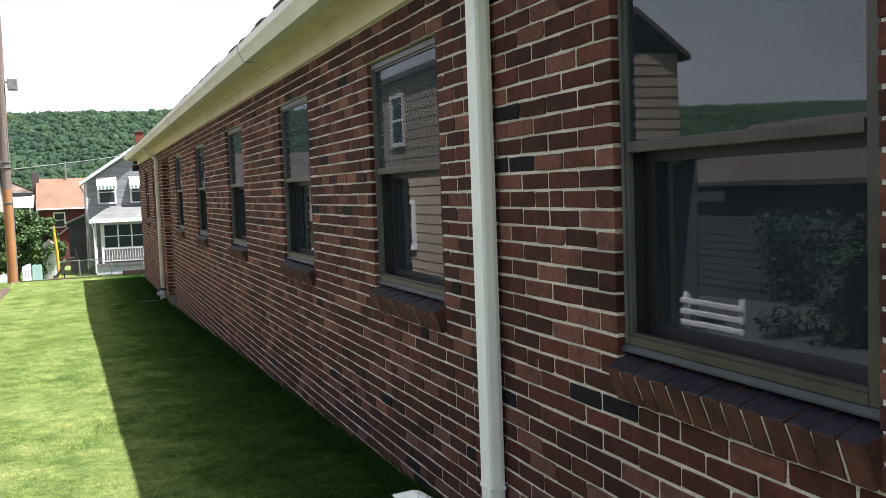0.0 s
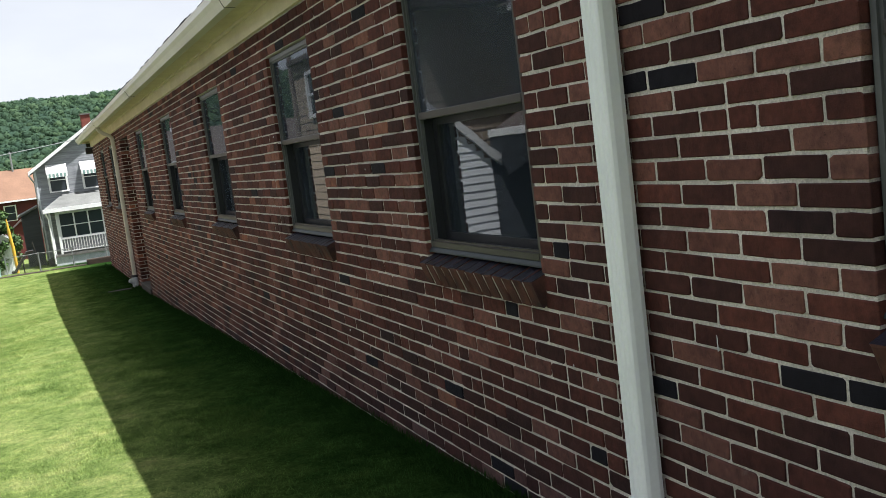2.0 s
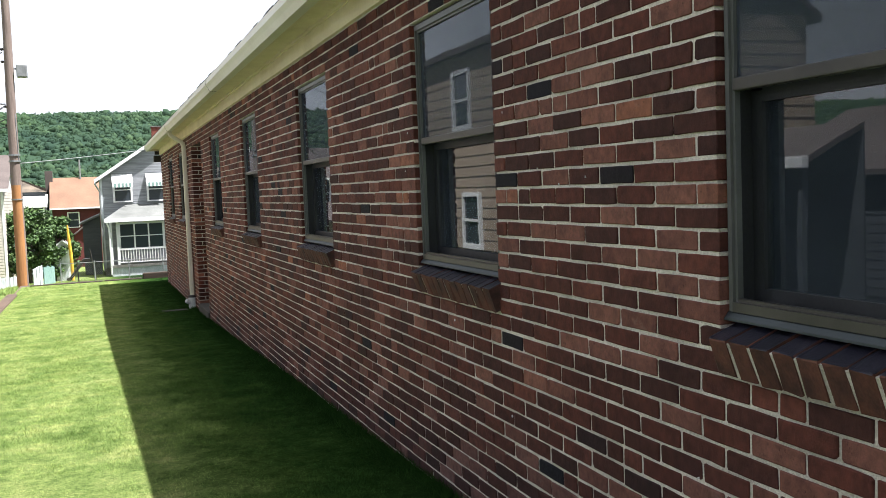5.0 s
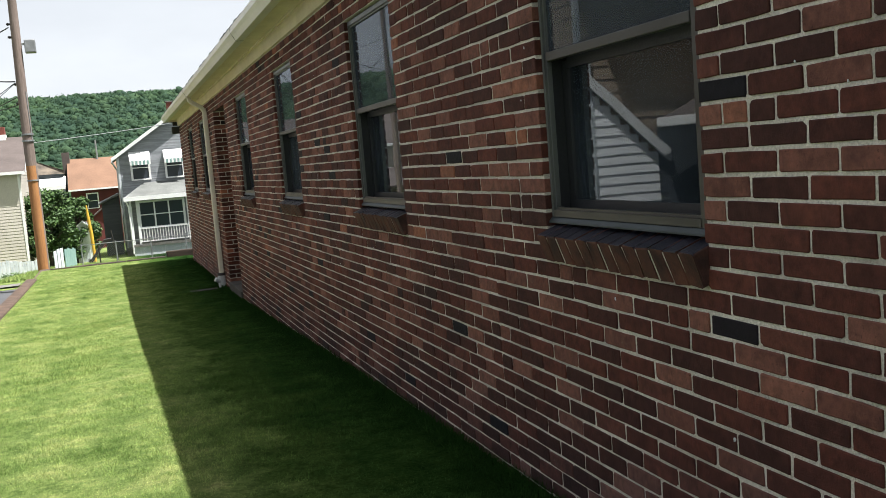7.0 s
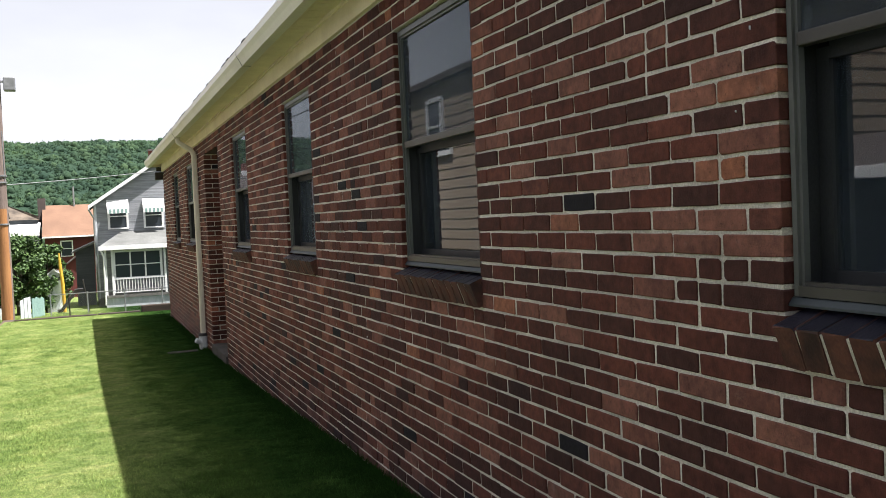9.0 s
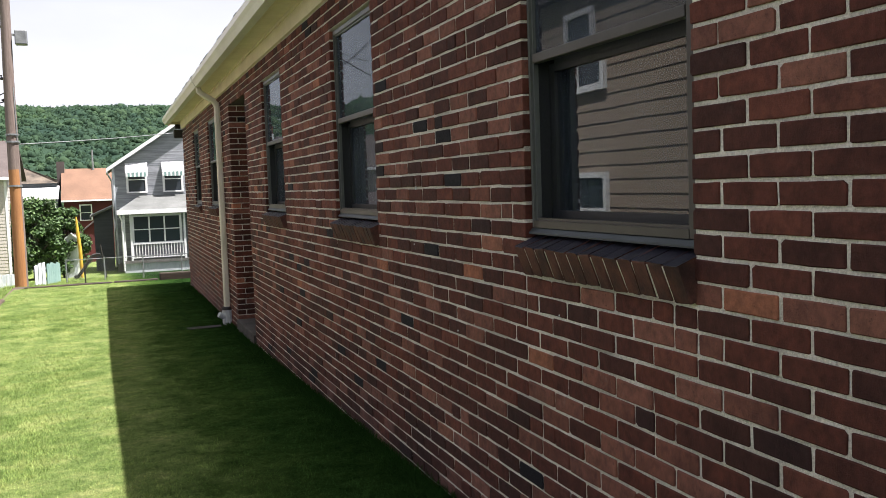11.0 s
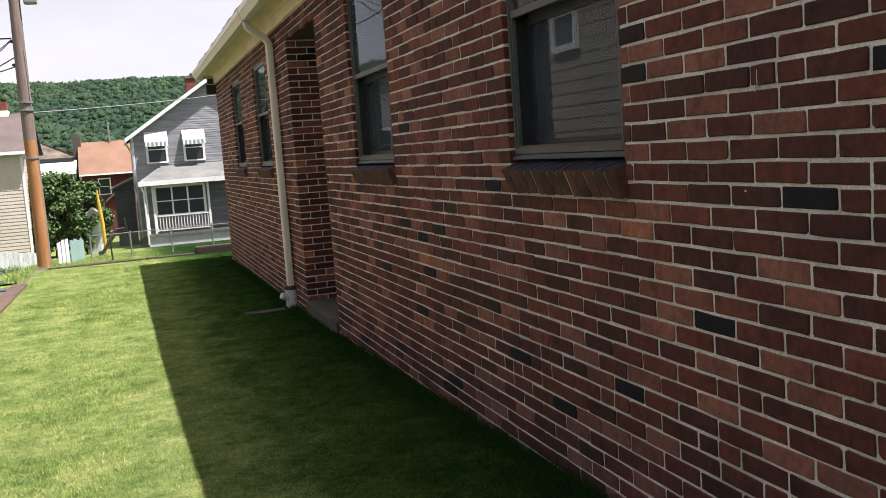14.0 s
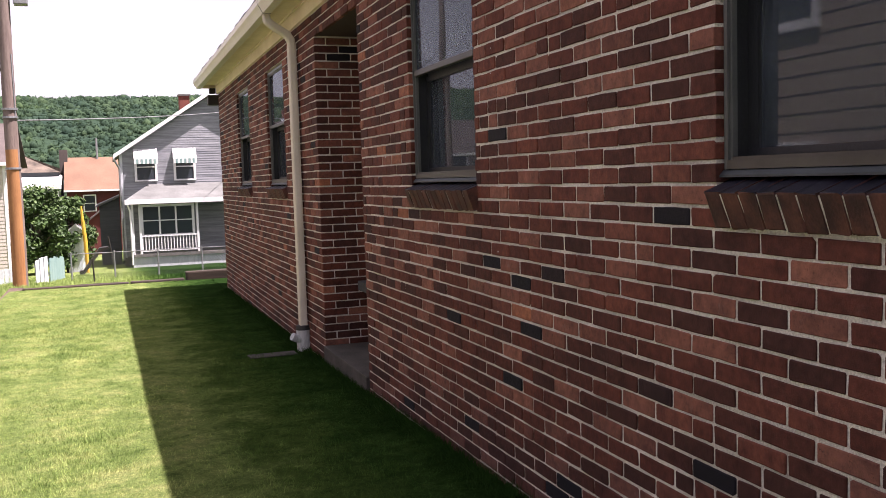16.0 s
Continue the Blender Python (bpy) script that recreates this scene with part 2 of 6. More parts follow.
JAMB = grained("blue_grey_aluminium_jamb", (0.075, 0.080, 0.078), (0.125, 0.130, 0.122), 5, 120, 0.42, 0.3, 0.5, 0.05, grit=0.3)
LINER = grained("blue_grey_metal_lining", (0.022, 0.030, 0.034), (0.045, 0.056, 0.062), 5, 120, 0.5, 0.3, 0.5, 0.05, grit=0.3)
# sash and lining: the recess's shade is put into this near-black
INNER = grained("shade_black_sash", (0.012, 0.014, 0.016), (0.022, 0.024, 0.026), 5, 120, 0.5)
# dimness of the rooms is put into this dark plaster colour
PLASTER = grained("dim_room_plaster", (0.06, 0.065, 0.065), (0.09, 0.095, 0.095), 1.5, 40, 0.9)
SHINGLE = grained("charcoal_asphalt_shingle", (0.025, 0.024, 0.024), (0.065, 0.06, 0.058), 4, 60, 0.95, relief=0.8)
ASPHALT = grained("asphalt", (0.036, 0.037, 0.040), (0.068, 0.069, 0.074), 0.8, 70, 0.9, relief=0.5)
# dark sill tops; the sky's blue reflection is put into the colour
SILL_TOP = grained("sky_tinted_black_sill_brick", (0.007, 0.008, 0.017), (0.017, 0.015, 0.026), 9, 120, 0.45, 0, 0.45, 0.4)
SILL_FACE = grained("brown_sill_brick", (0.032, 0.016, 0.014), (0.125, 0.050, 0.034), 11, 120, 0.8, 0, 0.3, 0.5)


def glass_material(name, gloss, film_low, film_high):
    m, n, l, b = material(name, 0.02)
    n.remove(b)
    lw = n.new("ShaderNodeFresnel")
    lw.inputs[0].default_value = 1.80
    tr = n.new("ShaderNodeBsdfTransparent")
    tr.inputs[0].default_value = (0.55, 0.60, 0.62, 1)
    gl = n.new("ShaderNodeBsdfGlossy")
    gl.inputs["Roughness"].default_value = 0.012
    gl.inputs["Color"].default_value = (*gloss, 1)
    wave = noise_fac(n, l, coords(n, l), 2.6, 1)
    bp = n.new("ShaderNodeBump")
    bp.inputs["Strength"].default_value, bp.inputs["Distance"].default_value = 0.018, 0.02
    l.new(wave, bp.inputs["Height"])
    l.new(bp.outputs[0], gl.inputs["Normal"])
    mx = n.new("ShaderNodeMixShader")
    l.new(lw.outputs[0], mx.inputs[0])
    l.new(tr.outputs[0], mx.inputs[1])
    l.new(gl.outputs[0], mx.inputs[2])
    dust = n.new("ShaderNodeBsdfDiffuse")
    dust.inputs[0].default_value = (0.42, 0.50, 0.56, 1)
    film = n.new("ShaderNodeMixShader")
    l.new(ramp(n, l, noise_fac(n, l, coords(n, l), 2.0, 5), [(0.3, (film_low,) * 3), (0.7, (film_high,) * 3)]), film.inputs[0])
    l.new(mx.outputs[0], film.inputs[1])
    l.new(dust.outputs[0], film.inputs[2])
    l.new(film.outputs[0], n["Material Output"].inputs[0])
    return m


GLASS = glass_material("window_glass", (0.90, 0.95, 0.98), 0.006, 0.022)
SCREENED = glass_material("glass_behind_insect_screen", (0.42, 0.45, 0.48), 0.035, 0.070)


def turf_material(name, blades):
    m, n, l, b = material(name, 0.9, 0, 0.0)
    v = coords(n, l)
    # lush grass along the wall, paler in the open, broken into patches
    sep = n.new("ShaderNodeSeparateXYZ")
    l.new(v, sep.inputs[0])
    # darkens with x: the wall's shade is put into the turf colour
    wall_shade = n.new("ShaderNodeMath")
    wall_shade.operation = "MULTIPLY_ADD"
    wall_shade.inputs[1].default_value = -0.255
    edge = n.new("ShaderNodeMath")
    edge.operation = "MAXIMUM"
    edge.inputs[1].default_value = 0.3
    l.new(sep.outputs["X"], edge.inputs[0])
    l.new(edge.outputs[0], wall_shade.inputs[0])
    l.new(ramp(n, l, noise_fac(n, l, v, 2.6, 8, 0.74), [(0.22, (0.50, 0.50, 0.50)), (0.78, (0.75, 0.75, 0.75))]), wall_shade.inputs[2])
    patch = wall_shade.outputs[0]
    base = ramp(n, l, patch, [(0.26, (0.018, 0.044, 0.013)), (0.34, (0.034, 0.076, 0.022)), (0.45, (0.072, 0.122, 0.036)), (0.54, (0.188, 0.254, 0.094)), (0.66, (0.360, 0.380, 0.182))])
    small = ramp(n, l, noise_fac(n, l, v, 12, 6, 0.78), [(0.30, (0.58, 0.66, 0.58)), (0.70, (1.42, 1.34, 1.26))])
    c = mix(n, l, 1.0, base, small, "MULTIPLY")
    grain = ramp(n, l, noise_fac(n, l, v, 48, 4, 0.8), [(0.32, (0.74, 0.78, 0.72)), (0.68, (1.24, 1.20, 1.16))])
    c = mix(n, l, 1.0, c, grain, "MULTIPLY")
    # stripes left by the mower, along the wall
    wv = n.new("ShaderNodeMath")
    wv.operation = "SINE"
    sc = n.new("ShaderNodeMath")
    sc.operation = "MULTIPLY"
    sc.inputs[1].default_value = 11.0
    l.new(sep.outputs["X"], sc.inputs[0])
    l.new(sc.outputs[0], wv.inputs[0])
    mr = n.new("ShaderNodeMapRange")
    mr.inputs["From Min"].default_value = -1
    l.new(wv.outputs[0], mr.inputs[0])
    c = mix(n, l, 1.0, c, ramp(n, l, mr.outputs[0], [(0, (0.94, 0.96, 0.94)), (1, (1.05, 1.04, 1.03))]), "MULTIPLY")
    if blades:
        rnd = n.new("ShaderNodeNewGeometry").outputs["Random Per Island"]
        c = mix(n, l, 1.0, c, ramp(n, l, rnd, [(0.0, (0.85, 0.92, 0.78)), (0.6, (1.12, 1.15, 1.05)), (0.97, (1.28, 1.26, 1.2)), (1.0, (1.6, 1.45, 1.35))]), "MULTIPLY")
        tl = n.new("ShaderNodeBsdfTranslucent")
        l.new(c, tl.inputs[0])
        ms = n.new("ShaderNodeMixShader")
        ms.inputs[0].default_value = 0.30
        l.new(b.outputs[0], ms.inputs[1])
        l.new(tl.outputs[0], ms.inputs[2])
        l.new(ms.outputs[0], n["Material Output"].inputs[0])
    else:
        c = mix(n, l, 1.0, c, (0.62, 0.62, 0.58), "MULTIPLY")
        bump(n, l, b, noise_fac(n, l, v, 60, 6, 0.75), 0.9, 0.03)
    l.new(c, b.inputs["Base Color"])
    return m


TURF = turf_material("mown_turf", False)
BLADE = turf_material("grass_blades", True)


def leaf_material(name, dark, mid, light):
    m, n, l, b = material(name, 0.6, 0, 0.3)
    rnd = n.new("ShaderNodeNewGeometry").outputs["Random Per Island"]
    v = coords(n, l)
    c = ramp(n, l, rnd, [(0.0, dark), (0.5, mid), (1.0, light)])
    l.new(mix(n, l, 1.0, c, ramp(n, l, noise_fac(n, l, v, 1.2, 3), [(0.3, (0.8, 0.85, 0.8)), (0.7, (1.15, 1.12, 1.0))]), "MULTIPLY"), b.inputs["Base Color"])
    return m


LEAF = leaf_material("maple_leaf", (0.022, 0.048, 0.014), (0.042, 0.084, 0.022), (0.08, 0.135, 0.036))
WEED = leaf_material("weed_leaf", (0.028, 0.055, 0.012), (0.048, 0.092, 0.02), (0.08, 0.135, 0.032))
YEW = leaf_material("yew_needles", (0.008, 0.018, 0.009), (0.014, 0.030, 0.014), (0.026, 0.046, 0.022))
BARK = grained("grey_bark", (0.06, 0.048, 0.036), (0.14, 0.115, 0.09), 8, 60, 0.95, relief=0.8, stretch=(1, 1, 0.3))


def wood_hill_material():
    m, n, l, b = material("wooded_hillside", 0.9, 0, 0.1)
    rnd = n.new("ShaderNodeNewGeometry").outputs["Random Per Island"]
    v = coords(n, l)
    c = ramp(n, l, rnd, [(0.0, (0.042, 0.076, 0.048)), (0.55, (0.052, 0.092, 0.052)), (1.0, (0.068, 0.112, 0.058))])
    c = mix(n, l, 1.0, c, ramp(n, l, noise_fac(n, l, v, 0.03, 4, 0.6), [(0.32, (0.72, 0.78, 0.90)), (0.50, (1, 1, 1)), (0.70, (1.22, 1.22, 1.0))]), "MULTIPLY")
    d = ramp(n, l, noise_fac(n, l, v, 1.1, 6, 0.8), [(0.34, (0.82, 0.85, 0.88)), (0.52, (1, 1, 1)), (0.70, (1.2, 1.18, 1.12))])
    l.new(mix(n, l, 1.0, c, d, "MULTIPLY"), b.inputs["Base Color"])
    bump(n, l, b, noise_fac(n, l, v, 1.3, 6, 0.8), 0.5, 0.8)
    # leaves let part of the light through
    tl = n.new("ShaderNodeBsdfTranslucent")
    l.new(b.inputs["Base Color"].links[0].from_socket, tl.inputs[0])
    ms = n.new("ShaderNodeMixShader")
    ms.inputs[0].default_value = 0.42
    l.new(b.outputs[0], ms.inputs[1])
    l.new(tl.outputs[0], ms.inputs[2])
    l.new(ms.outputs[0], n["Material Output"].inputs[0])
    return m


HILL = wood_hill_material()
CLAP_GREY = grained("weathered_grey_clapboard", (0.150, 0.160, 0.175), (0.330, 0.340, 0.355), 2.2, 14, 0.85, stretch=(0.25, 0.25, 5), relief=0.2)
CLAP_DARK = grained("dark_slate_clapboard", (0.040, 0.046, 0.052), (0.072, 0.080, 0.088), 1.2, 14, 0.85, stretch=(0.25, 0.25, 5))
CLAP_BEIGE = grained("beige_vinyl_siding", (0.43, 0.395, 0.345), (0.50, 0.46, 0.405), 0.6, 20, 0.6, relief=0.05)
CLAP_TAN = grained("tan_vinyl_siding", (0.275, 0.215, 0.16), (0.335, 0.265, 0.20), 0.6, 20, 0.6, relief=0.05)
CLAP_RED = grained("barn_red_siding", (0.068, 0.014, 0.014), (0.112, 0.024, 0.022), 0.8, 20, 0.8)
WHITE = grained("white_trim_paint", (0.634, 0.634, 0.625), (0.722, 0.722, 0.713), 2, 30, 0.55, relief=0.05, grit=0.2)
PORCH_WHITE = grained("bright_white_vinyl", (0.80, 0.81, 0.82), (0.86, 0.87, 0.88), 2, 30, 0.5, relief=0.05, grit=0.2)
WHITE_OLD = grained("peeling_white_paint", (0.357, 0.391, 0.408), (0.629, 0.654, 0.663), 3, 25, 0.8, relief=0.3, stretch=(3, 3, 0.6))
TEAL = grained("faded_teal_paint", (0.150, 0.270, 0.247), (0.270, 0.390, 0.352), 3, 25, 0.8, stretch=(3, 3, 0.6))
ROOF_GREY = grained("pale_grey_shingle", (0.090, 0.094, 0.088), (0.150, 0.155, 0.146), 1.0, 18, 0.95, relief=0.5)
ROOF_BROWN = grained("brown_grey_shingle", (0.061, 0.048, 0.043), (0.097, 0.078, 0.071), 1.0, 18, 0.95, relief=0.5)
ROOF_RUST = grained("rust_orange_shingle", (0.138, 0.078, 0.048), (0.190, 0.110, 0.070), 0.6, 14, 0.95, relief=0.5)
ROOF_OLD = grained("mottled_brown_roof", (0.038, 0.030, 0.022), (0.150, 0.120, 0.090), 1.3, 9, 0.95, relief=0.5)
STONE = grained("ledge_stone", (0.098, 0.075, 0.056), (0.345, 0.292, 0.232), 3.5, 22, 0.9, relief=0.6, stretch=(1, 1, 3))
POLE_GREY = grained("weathered_pole_wood", (0.128, 0.094, 0.079), (0.217, 0.169, 0.143), 5, 40, 0.9, relief=0.6, stretch=(4, 4, 0.25))
POLE_ORANGE = grained("orange_treated_wood", (0.270, 0.116, 0.041), (0.390, 0.188, 0.068), 4, 40, 0.85, relief=0.5, stretch=(4, 4, 0.25))
TIMBER = grained("rotting_timber", (0.014, 0.010, 0.007), (0.045, 0.030, 0.019), 5, 40, 0.95, relief=0.6, stretch=(0.4, 3, 3))
STEEL = grained("galvanised_steel", (0.224, 0.231, 0.231), (0.315, 0.322, 0.322), 5, 60, 0.5, 0.6)
CABLE = grained("black_cable_sheath", (0.018, 0.018, 0.020), (0.03, 0.03, 0.032), 5, 60, 0.6)
LAMP_DARK = grained("black_bronze_metal", (0.02, 0.018, 0.016), (0.04, 0.035, 0.03), 5, 60, 0.5, 0.3)
YELLOW = grained("yellow_plastic", (0.480, 0.272, 0.024), (0.592, 0.360, 0.040), 3, 30, 0.5)
RED_BRICK = grained("red_chimney_brick", (0.125, 0.034, 0.024), (0.20, 0.060, 0.042), 4, 30, 0.9)
DARK_GLASS, _n, _l, _b = material("dark_far_glass", 0.06, 0, 0.7)
_b.inputs["Base Color"].default_value = (0.035, 0.042, 0.05, 1)

# ---------------------------------------------------------------- ground: one sheet to the horizon
def ground_sheet():
    xs = [-3000, -1200, -500, -200, -100, -60, -40, -25, -16, -10, -7, -5.2, -4.2, -3.6, -2.8, -2.2, -1.86, -1.84, -1.2, -0.5, 0.2, 0.9, 1.58, 3, 6, 12, 20, 40, 80, 200, 500, 1200, 3000]
    ys = [-3000, -600, -120, -60, -20, -10, -4] + [1.2 * k for k in range(0, 24)] + [28.19, 28.21, 29, 31, 34, 37, 41, 45, 50, 58, 66, 75, 87, 100, 150, 220, 300, 600, 1200, 3000]
    bm = bmesh.new()
    rows = []
    for y in ys:
        row = []
        for x in xs:
            z = ground_z(x, y)
            if -1.8 < x < 1.5 and -2 < y < 28:
                z += 0.018 * noise.noise(Vector((x * 0.9, y * 0.9, 0)))
            row.append(bm.verts.new((x, y, z)))
        rows.append(row)
    for a, b in zip(rows, rows[1:]):
        for i in range(len(xs) - 1):
            bm.faces.new((a[i], a[i + 1], b[i + 1], b[i]))
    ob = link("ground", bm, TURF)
    tagged(ob, "mown green lawn terrace with lower yards and alley around it", "lawn", kind="structure")


ground_sheet()


# ---------------------------------------------------------------- the brick building
def solid_grid(bm, us, ws, solid, place, t0, t1):
    """A slab in the plane of (u, w) between depths t0 and t1 with rectangular holes, as one closed skin."""
    cache = {}

    def v(i, j, k):
        if (i, j, k) not in cache:
            cache[i, j, k] = bm.verts.new(place(us[i], ws[j], (t0, t1)[k]))
        return cache[i, j, k]
    nu, nw = len(us) - 1, len(ws) - 1
    full = lambda i, j: 0 <= i < nu and 0 <= j < nw and solid((us[i] + us[i + 1]) / 2, (ws[j] + ws[j + 1]) / 2)
    for i in range(nu):
        for j in range(nw):
            if not full(i, j):
                continue
            bm.faces.new((v(i, j, 0), v(i, j + 1, 0), v(i + 1, j + 1, 0), v(i + 1, j, 0)))
            bm.faces.new((v(i, j, 1), v(i + 1, j, 1), v(i + 1, j + 1, 1), v(i, j + 1, 1)))
            if not full(i - 1, j):
                bm.faces.new((v(i, j, 0), v(i, j, 1), v(i, j + 1, 1), v(i, j + 1, 0)))
            if not full(i + 1, j):
                bm.faces.new((v(i + 1, j, 0), v(i + 1, j + 1, 0), v(i + 1, j + 1, 1), v(i + 1, j, 1)))
            if not full(i, j - 1):
                bm.faces.new((v(i, j, 0), v(i + 1, j, 0), v(i + 1, j, 1), v(i, j, 1)))
            if not full(i, j + 1):
                bm.faces.new((v(i, j + 1, 0), v(i, j + 1, 1), v(i + 1, j + 1, 1), v(i + 1, j + 1, 0)))
    bmesh.ops.recalc_face_normals(bm, faces=bm.faces[:])


HOLES = [(a, b, SILL - 0.012, HEAD) for a, b in WINDOWS] + [DOOR]
FOOT = -0.5
JOINT = 0.0055      # mortar lies back by this much


def in_hole(y, z, grow=0.0):
    return any(a - grow < y < b + grow and lo - grow < z < hi + grow for a, b, lo, hi in HOLES)


us = sorted({Y0, Y1, *[a - JOINT for a, b, c, d in HOLES], *[b + JOINT for a, b, c, d in HOLES]})
ws = sorted({FOOT, TOP + 0.14, *[c - JOINT for a, b, c, d in HOLES], *[d + JOINT for a, b, c, d in HOLES]})
bm = bmesh.new()
solid_grid(bm, us, ws, lambda y, z: not in_hole(y, z, 0.001), lambda u, w, t: (t, u, w), FACE + JOINT, FACE + 0.30)
wall_west = tagged(link("wall_west", bm, MORTAR), "long red brick wall with pale mortar joints and a row of windows", "brick wall", kind="structure")

# the other walls, floor and ceiling that close the building
EAST = 12.2
tagged(link("wall_north", boxes((FACE + 0.31, EAST, Y1 - 0.30, Y1 - JOINT, FOOT, 3.15)), MORTAR), "red brick end wall of the long building", "brick wall", kind="structure")
tagged(link("wall_south", boxes((FACE + 0.31, EAST, Y0, Y0 + 0.30, FOOT, 3.15)), MORTAR), "red brick end wall of the long building", "brick wall", kind="structure")
tagged(link("wall_east", boxes((EAST, EAST + 0.3, Y0, Y1, FOOT, 3.15)), MORTAR), "red brick wall on the far side", "brick wall", kind="structure")
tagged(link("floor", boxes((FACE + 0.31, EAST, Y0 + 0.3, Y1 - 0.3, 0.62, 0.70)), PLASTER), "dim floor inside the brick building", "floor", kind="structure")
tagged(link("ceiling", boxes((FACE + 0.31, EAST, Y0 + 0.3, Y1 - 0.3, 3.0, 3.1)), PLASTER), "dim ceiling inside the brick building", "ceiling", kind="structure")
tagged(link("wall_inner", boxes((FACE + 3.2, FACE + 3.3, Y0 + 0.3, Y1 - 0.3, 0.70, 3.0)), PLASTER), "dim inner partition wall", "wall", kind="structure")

# recessed entry: side walls, back wall, concrete threshold
DEEP = 0.75
tagged(link("wall_entry", boxes((FACE + 0.305, FACE + DEEP, DOOR[1] + JOINT, DOOR[1] + 0.15, 0.0, 3.0), (FACE + 0.305, FACE + DEEP, DOOR[0] - 0.15, DOOR[0] - JOINT, 0.0, 3.0),
                                (FACE + DEEP, FACE + DEEP + 0.1, DOOR[0] - 0.15, DOOR[1] + 0.15, 0.0, 3.0)), MORTAR), "brick sides of the recessed entry", "brick wall", kind="structure")
tagged(link("entry_soffit", boxes((FACE + 0.02, FACE + DEEP, DOOR[0] + 0.022, DOOR[1] - 0.022, DOOR[3] - 0.010, DOOR[3] + 0.003)), SHADED_SOFFIT), "dark red-brown ceiling of the recessed entry", "ceiling", kind="structure")
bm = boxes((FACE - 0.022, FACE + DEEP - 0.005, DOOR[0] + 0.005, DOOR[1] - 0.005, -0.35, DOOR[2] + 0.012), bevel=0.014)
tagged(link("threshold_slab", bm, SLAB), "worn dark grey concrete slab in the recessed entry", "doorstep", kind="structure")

# roof with two slopes
RIDGE_X, RIDGE_Z = 6.9, 5.35
EAVE_X, EAVE_Z = 1.25, 3.25
YE0, YE1 = Y0 - 0.3, 26.30


def roof():
    top = empty("roof")
    tagged(top, "low gabled roof of charcoal asphalt shingles", "roof", kind="structure")
    slope = (RIDGE_Z - EAVE_Z) / (RIDGE_X - EAVE_X)
    for sgn in (1, -1):
        bm = bmesh.new()
        n_rows = 30
        for k in range(n_rows):
            u0, u1 = k / n_rows, (k + 1.25) / n_rows
            xa, xb = EAVE_X + 0.01 + (RIDGE_X - EAVE_X - 0.01) * u0, min(RIDGE_X, EAVE_X + 0.01 + (RIDGE_X - EAVE_X - 0.01) * u1)
            za, zb = EAVE_Z + slope * (xa - EAVE_X), EAVE_Z + slope * (xb - EAVE_X)
            if sgn < 0:
                xa, xb = 2 * RIDGE_X - xa, 2 * RIDGE_X - xb
            prism(bm, [(xa, za + 0.012), (xa, za + 0.024), (xb, zb + 0.014), (xb, zb + 0.004)], "y", YE0, YE1 + 0.03)
        part("shingle_course", bm, SHINGLE, top)
    # lowest tabs lap out over the gutter with an uneven edge
    r = random.Random(61)
    y = YE0
    bm = bmesh.new()
    while y < YE1:
        w = r.uniform(0.10, 0.32)
        x = EAVE_X - 0.026 + r.uniform(-0.012, 0.016)
        z = EAVE_Z + 0.006 + r.uniform(-0.004, 0.006)
        prism(bm, [(x, z), (x, z + r.uniform(0.010, 0.018)), (EAVE_X + 0.16, z + 0.088), (EAVE_X + 0.16, z + 0.072)], "y", y, min(y + w - 0.006, YE1 + 0.03))
        y += w
    part("edge_tabs", bm, SHINGLE, top)["kind"] = "stuff"
    bm = bmesh.new()
    prism(bm, [(EAVE_X + 0.1, EAVE_Z - 0.02), (EAVE_X + 0.1, EAVE_Z + 0.02), (RIDGE_X, RIDGE_Z - 0.012), (2 * RIDGE_X - EAVE_X, EAVE_Z - 0.01), (2 * RIDGE_X - EAVE_X, EAVE_Z - 0.03)], "y", YE0 + 0.02, YE1)
    part("decking", bm, CREAM, top)


roof()


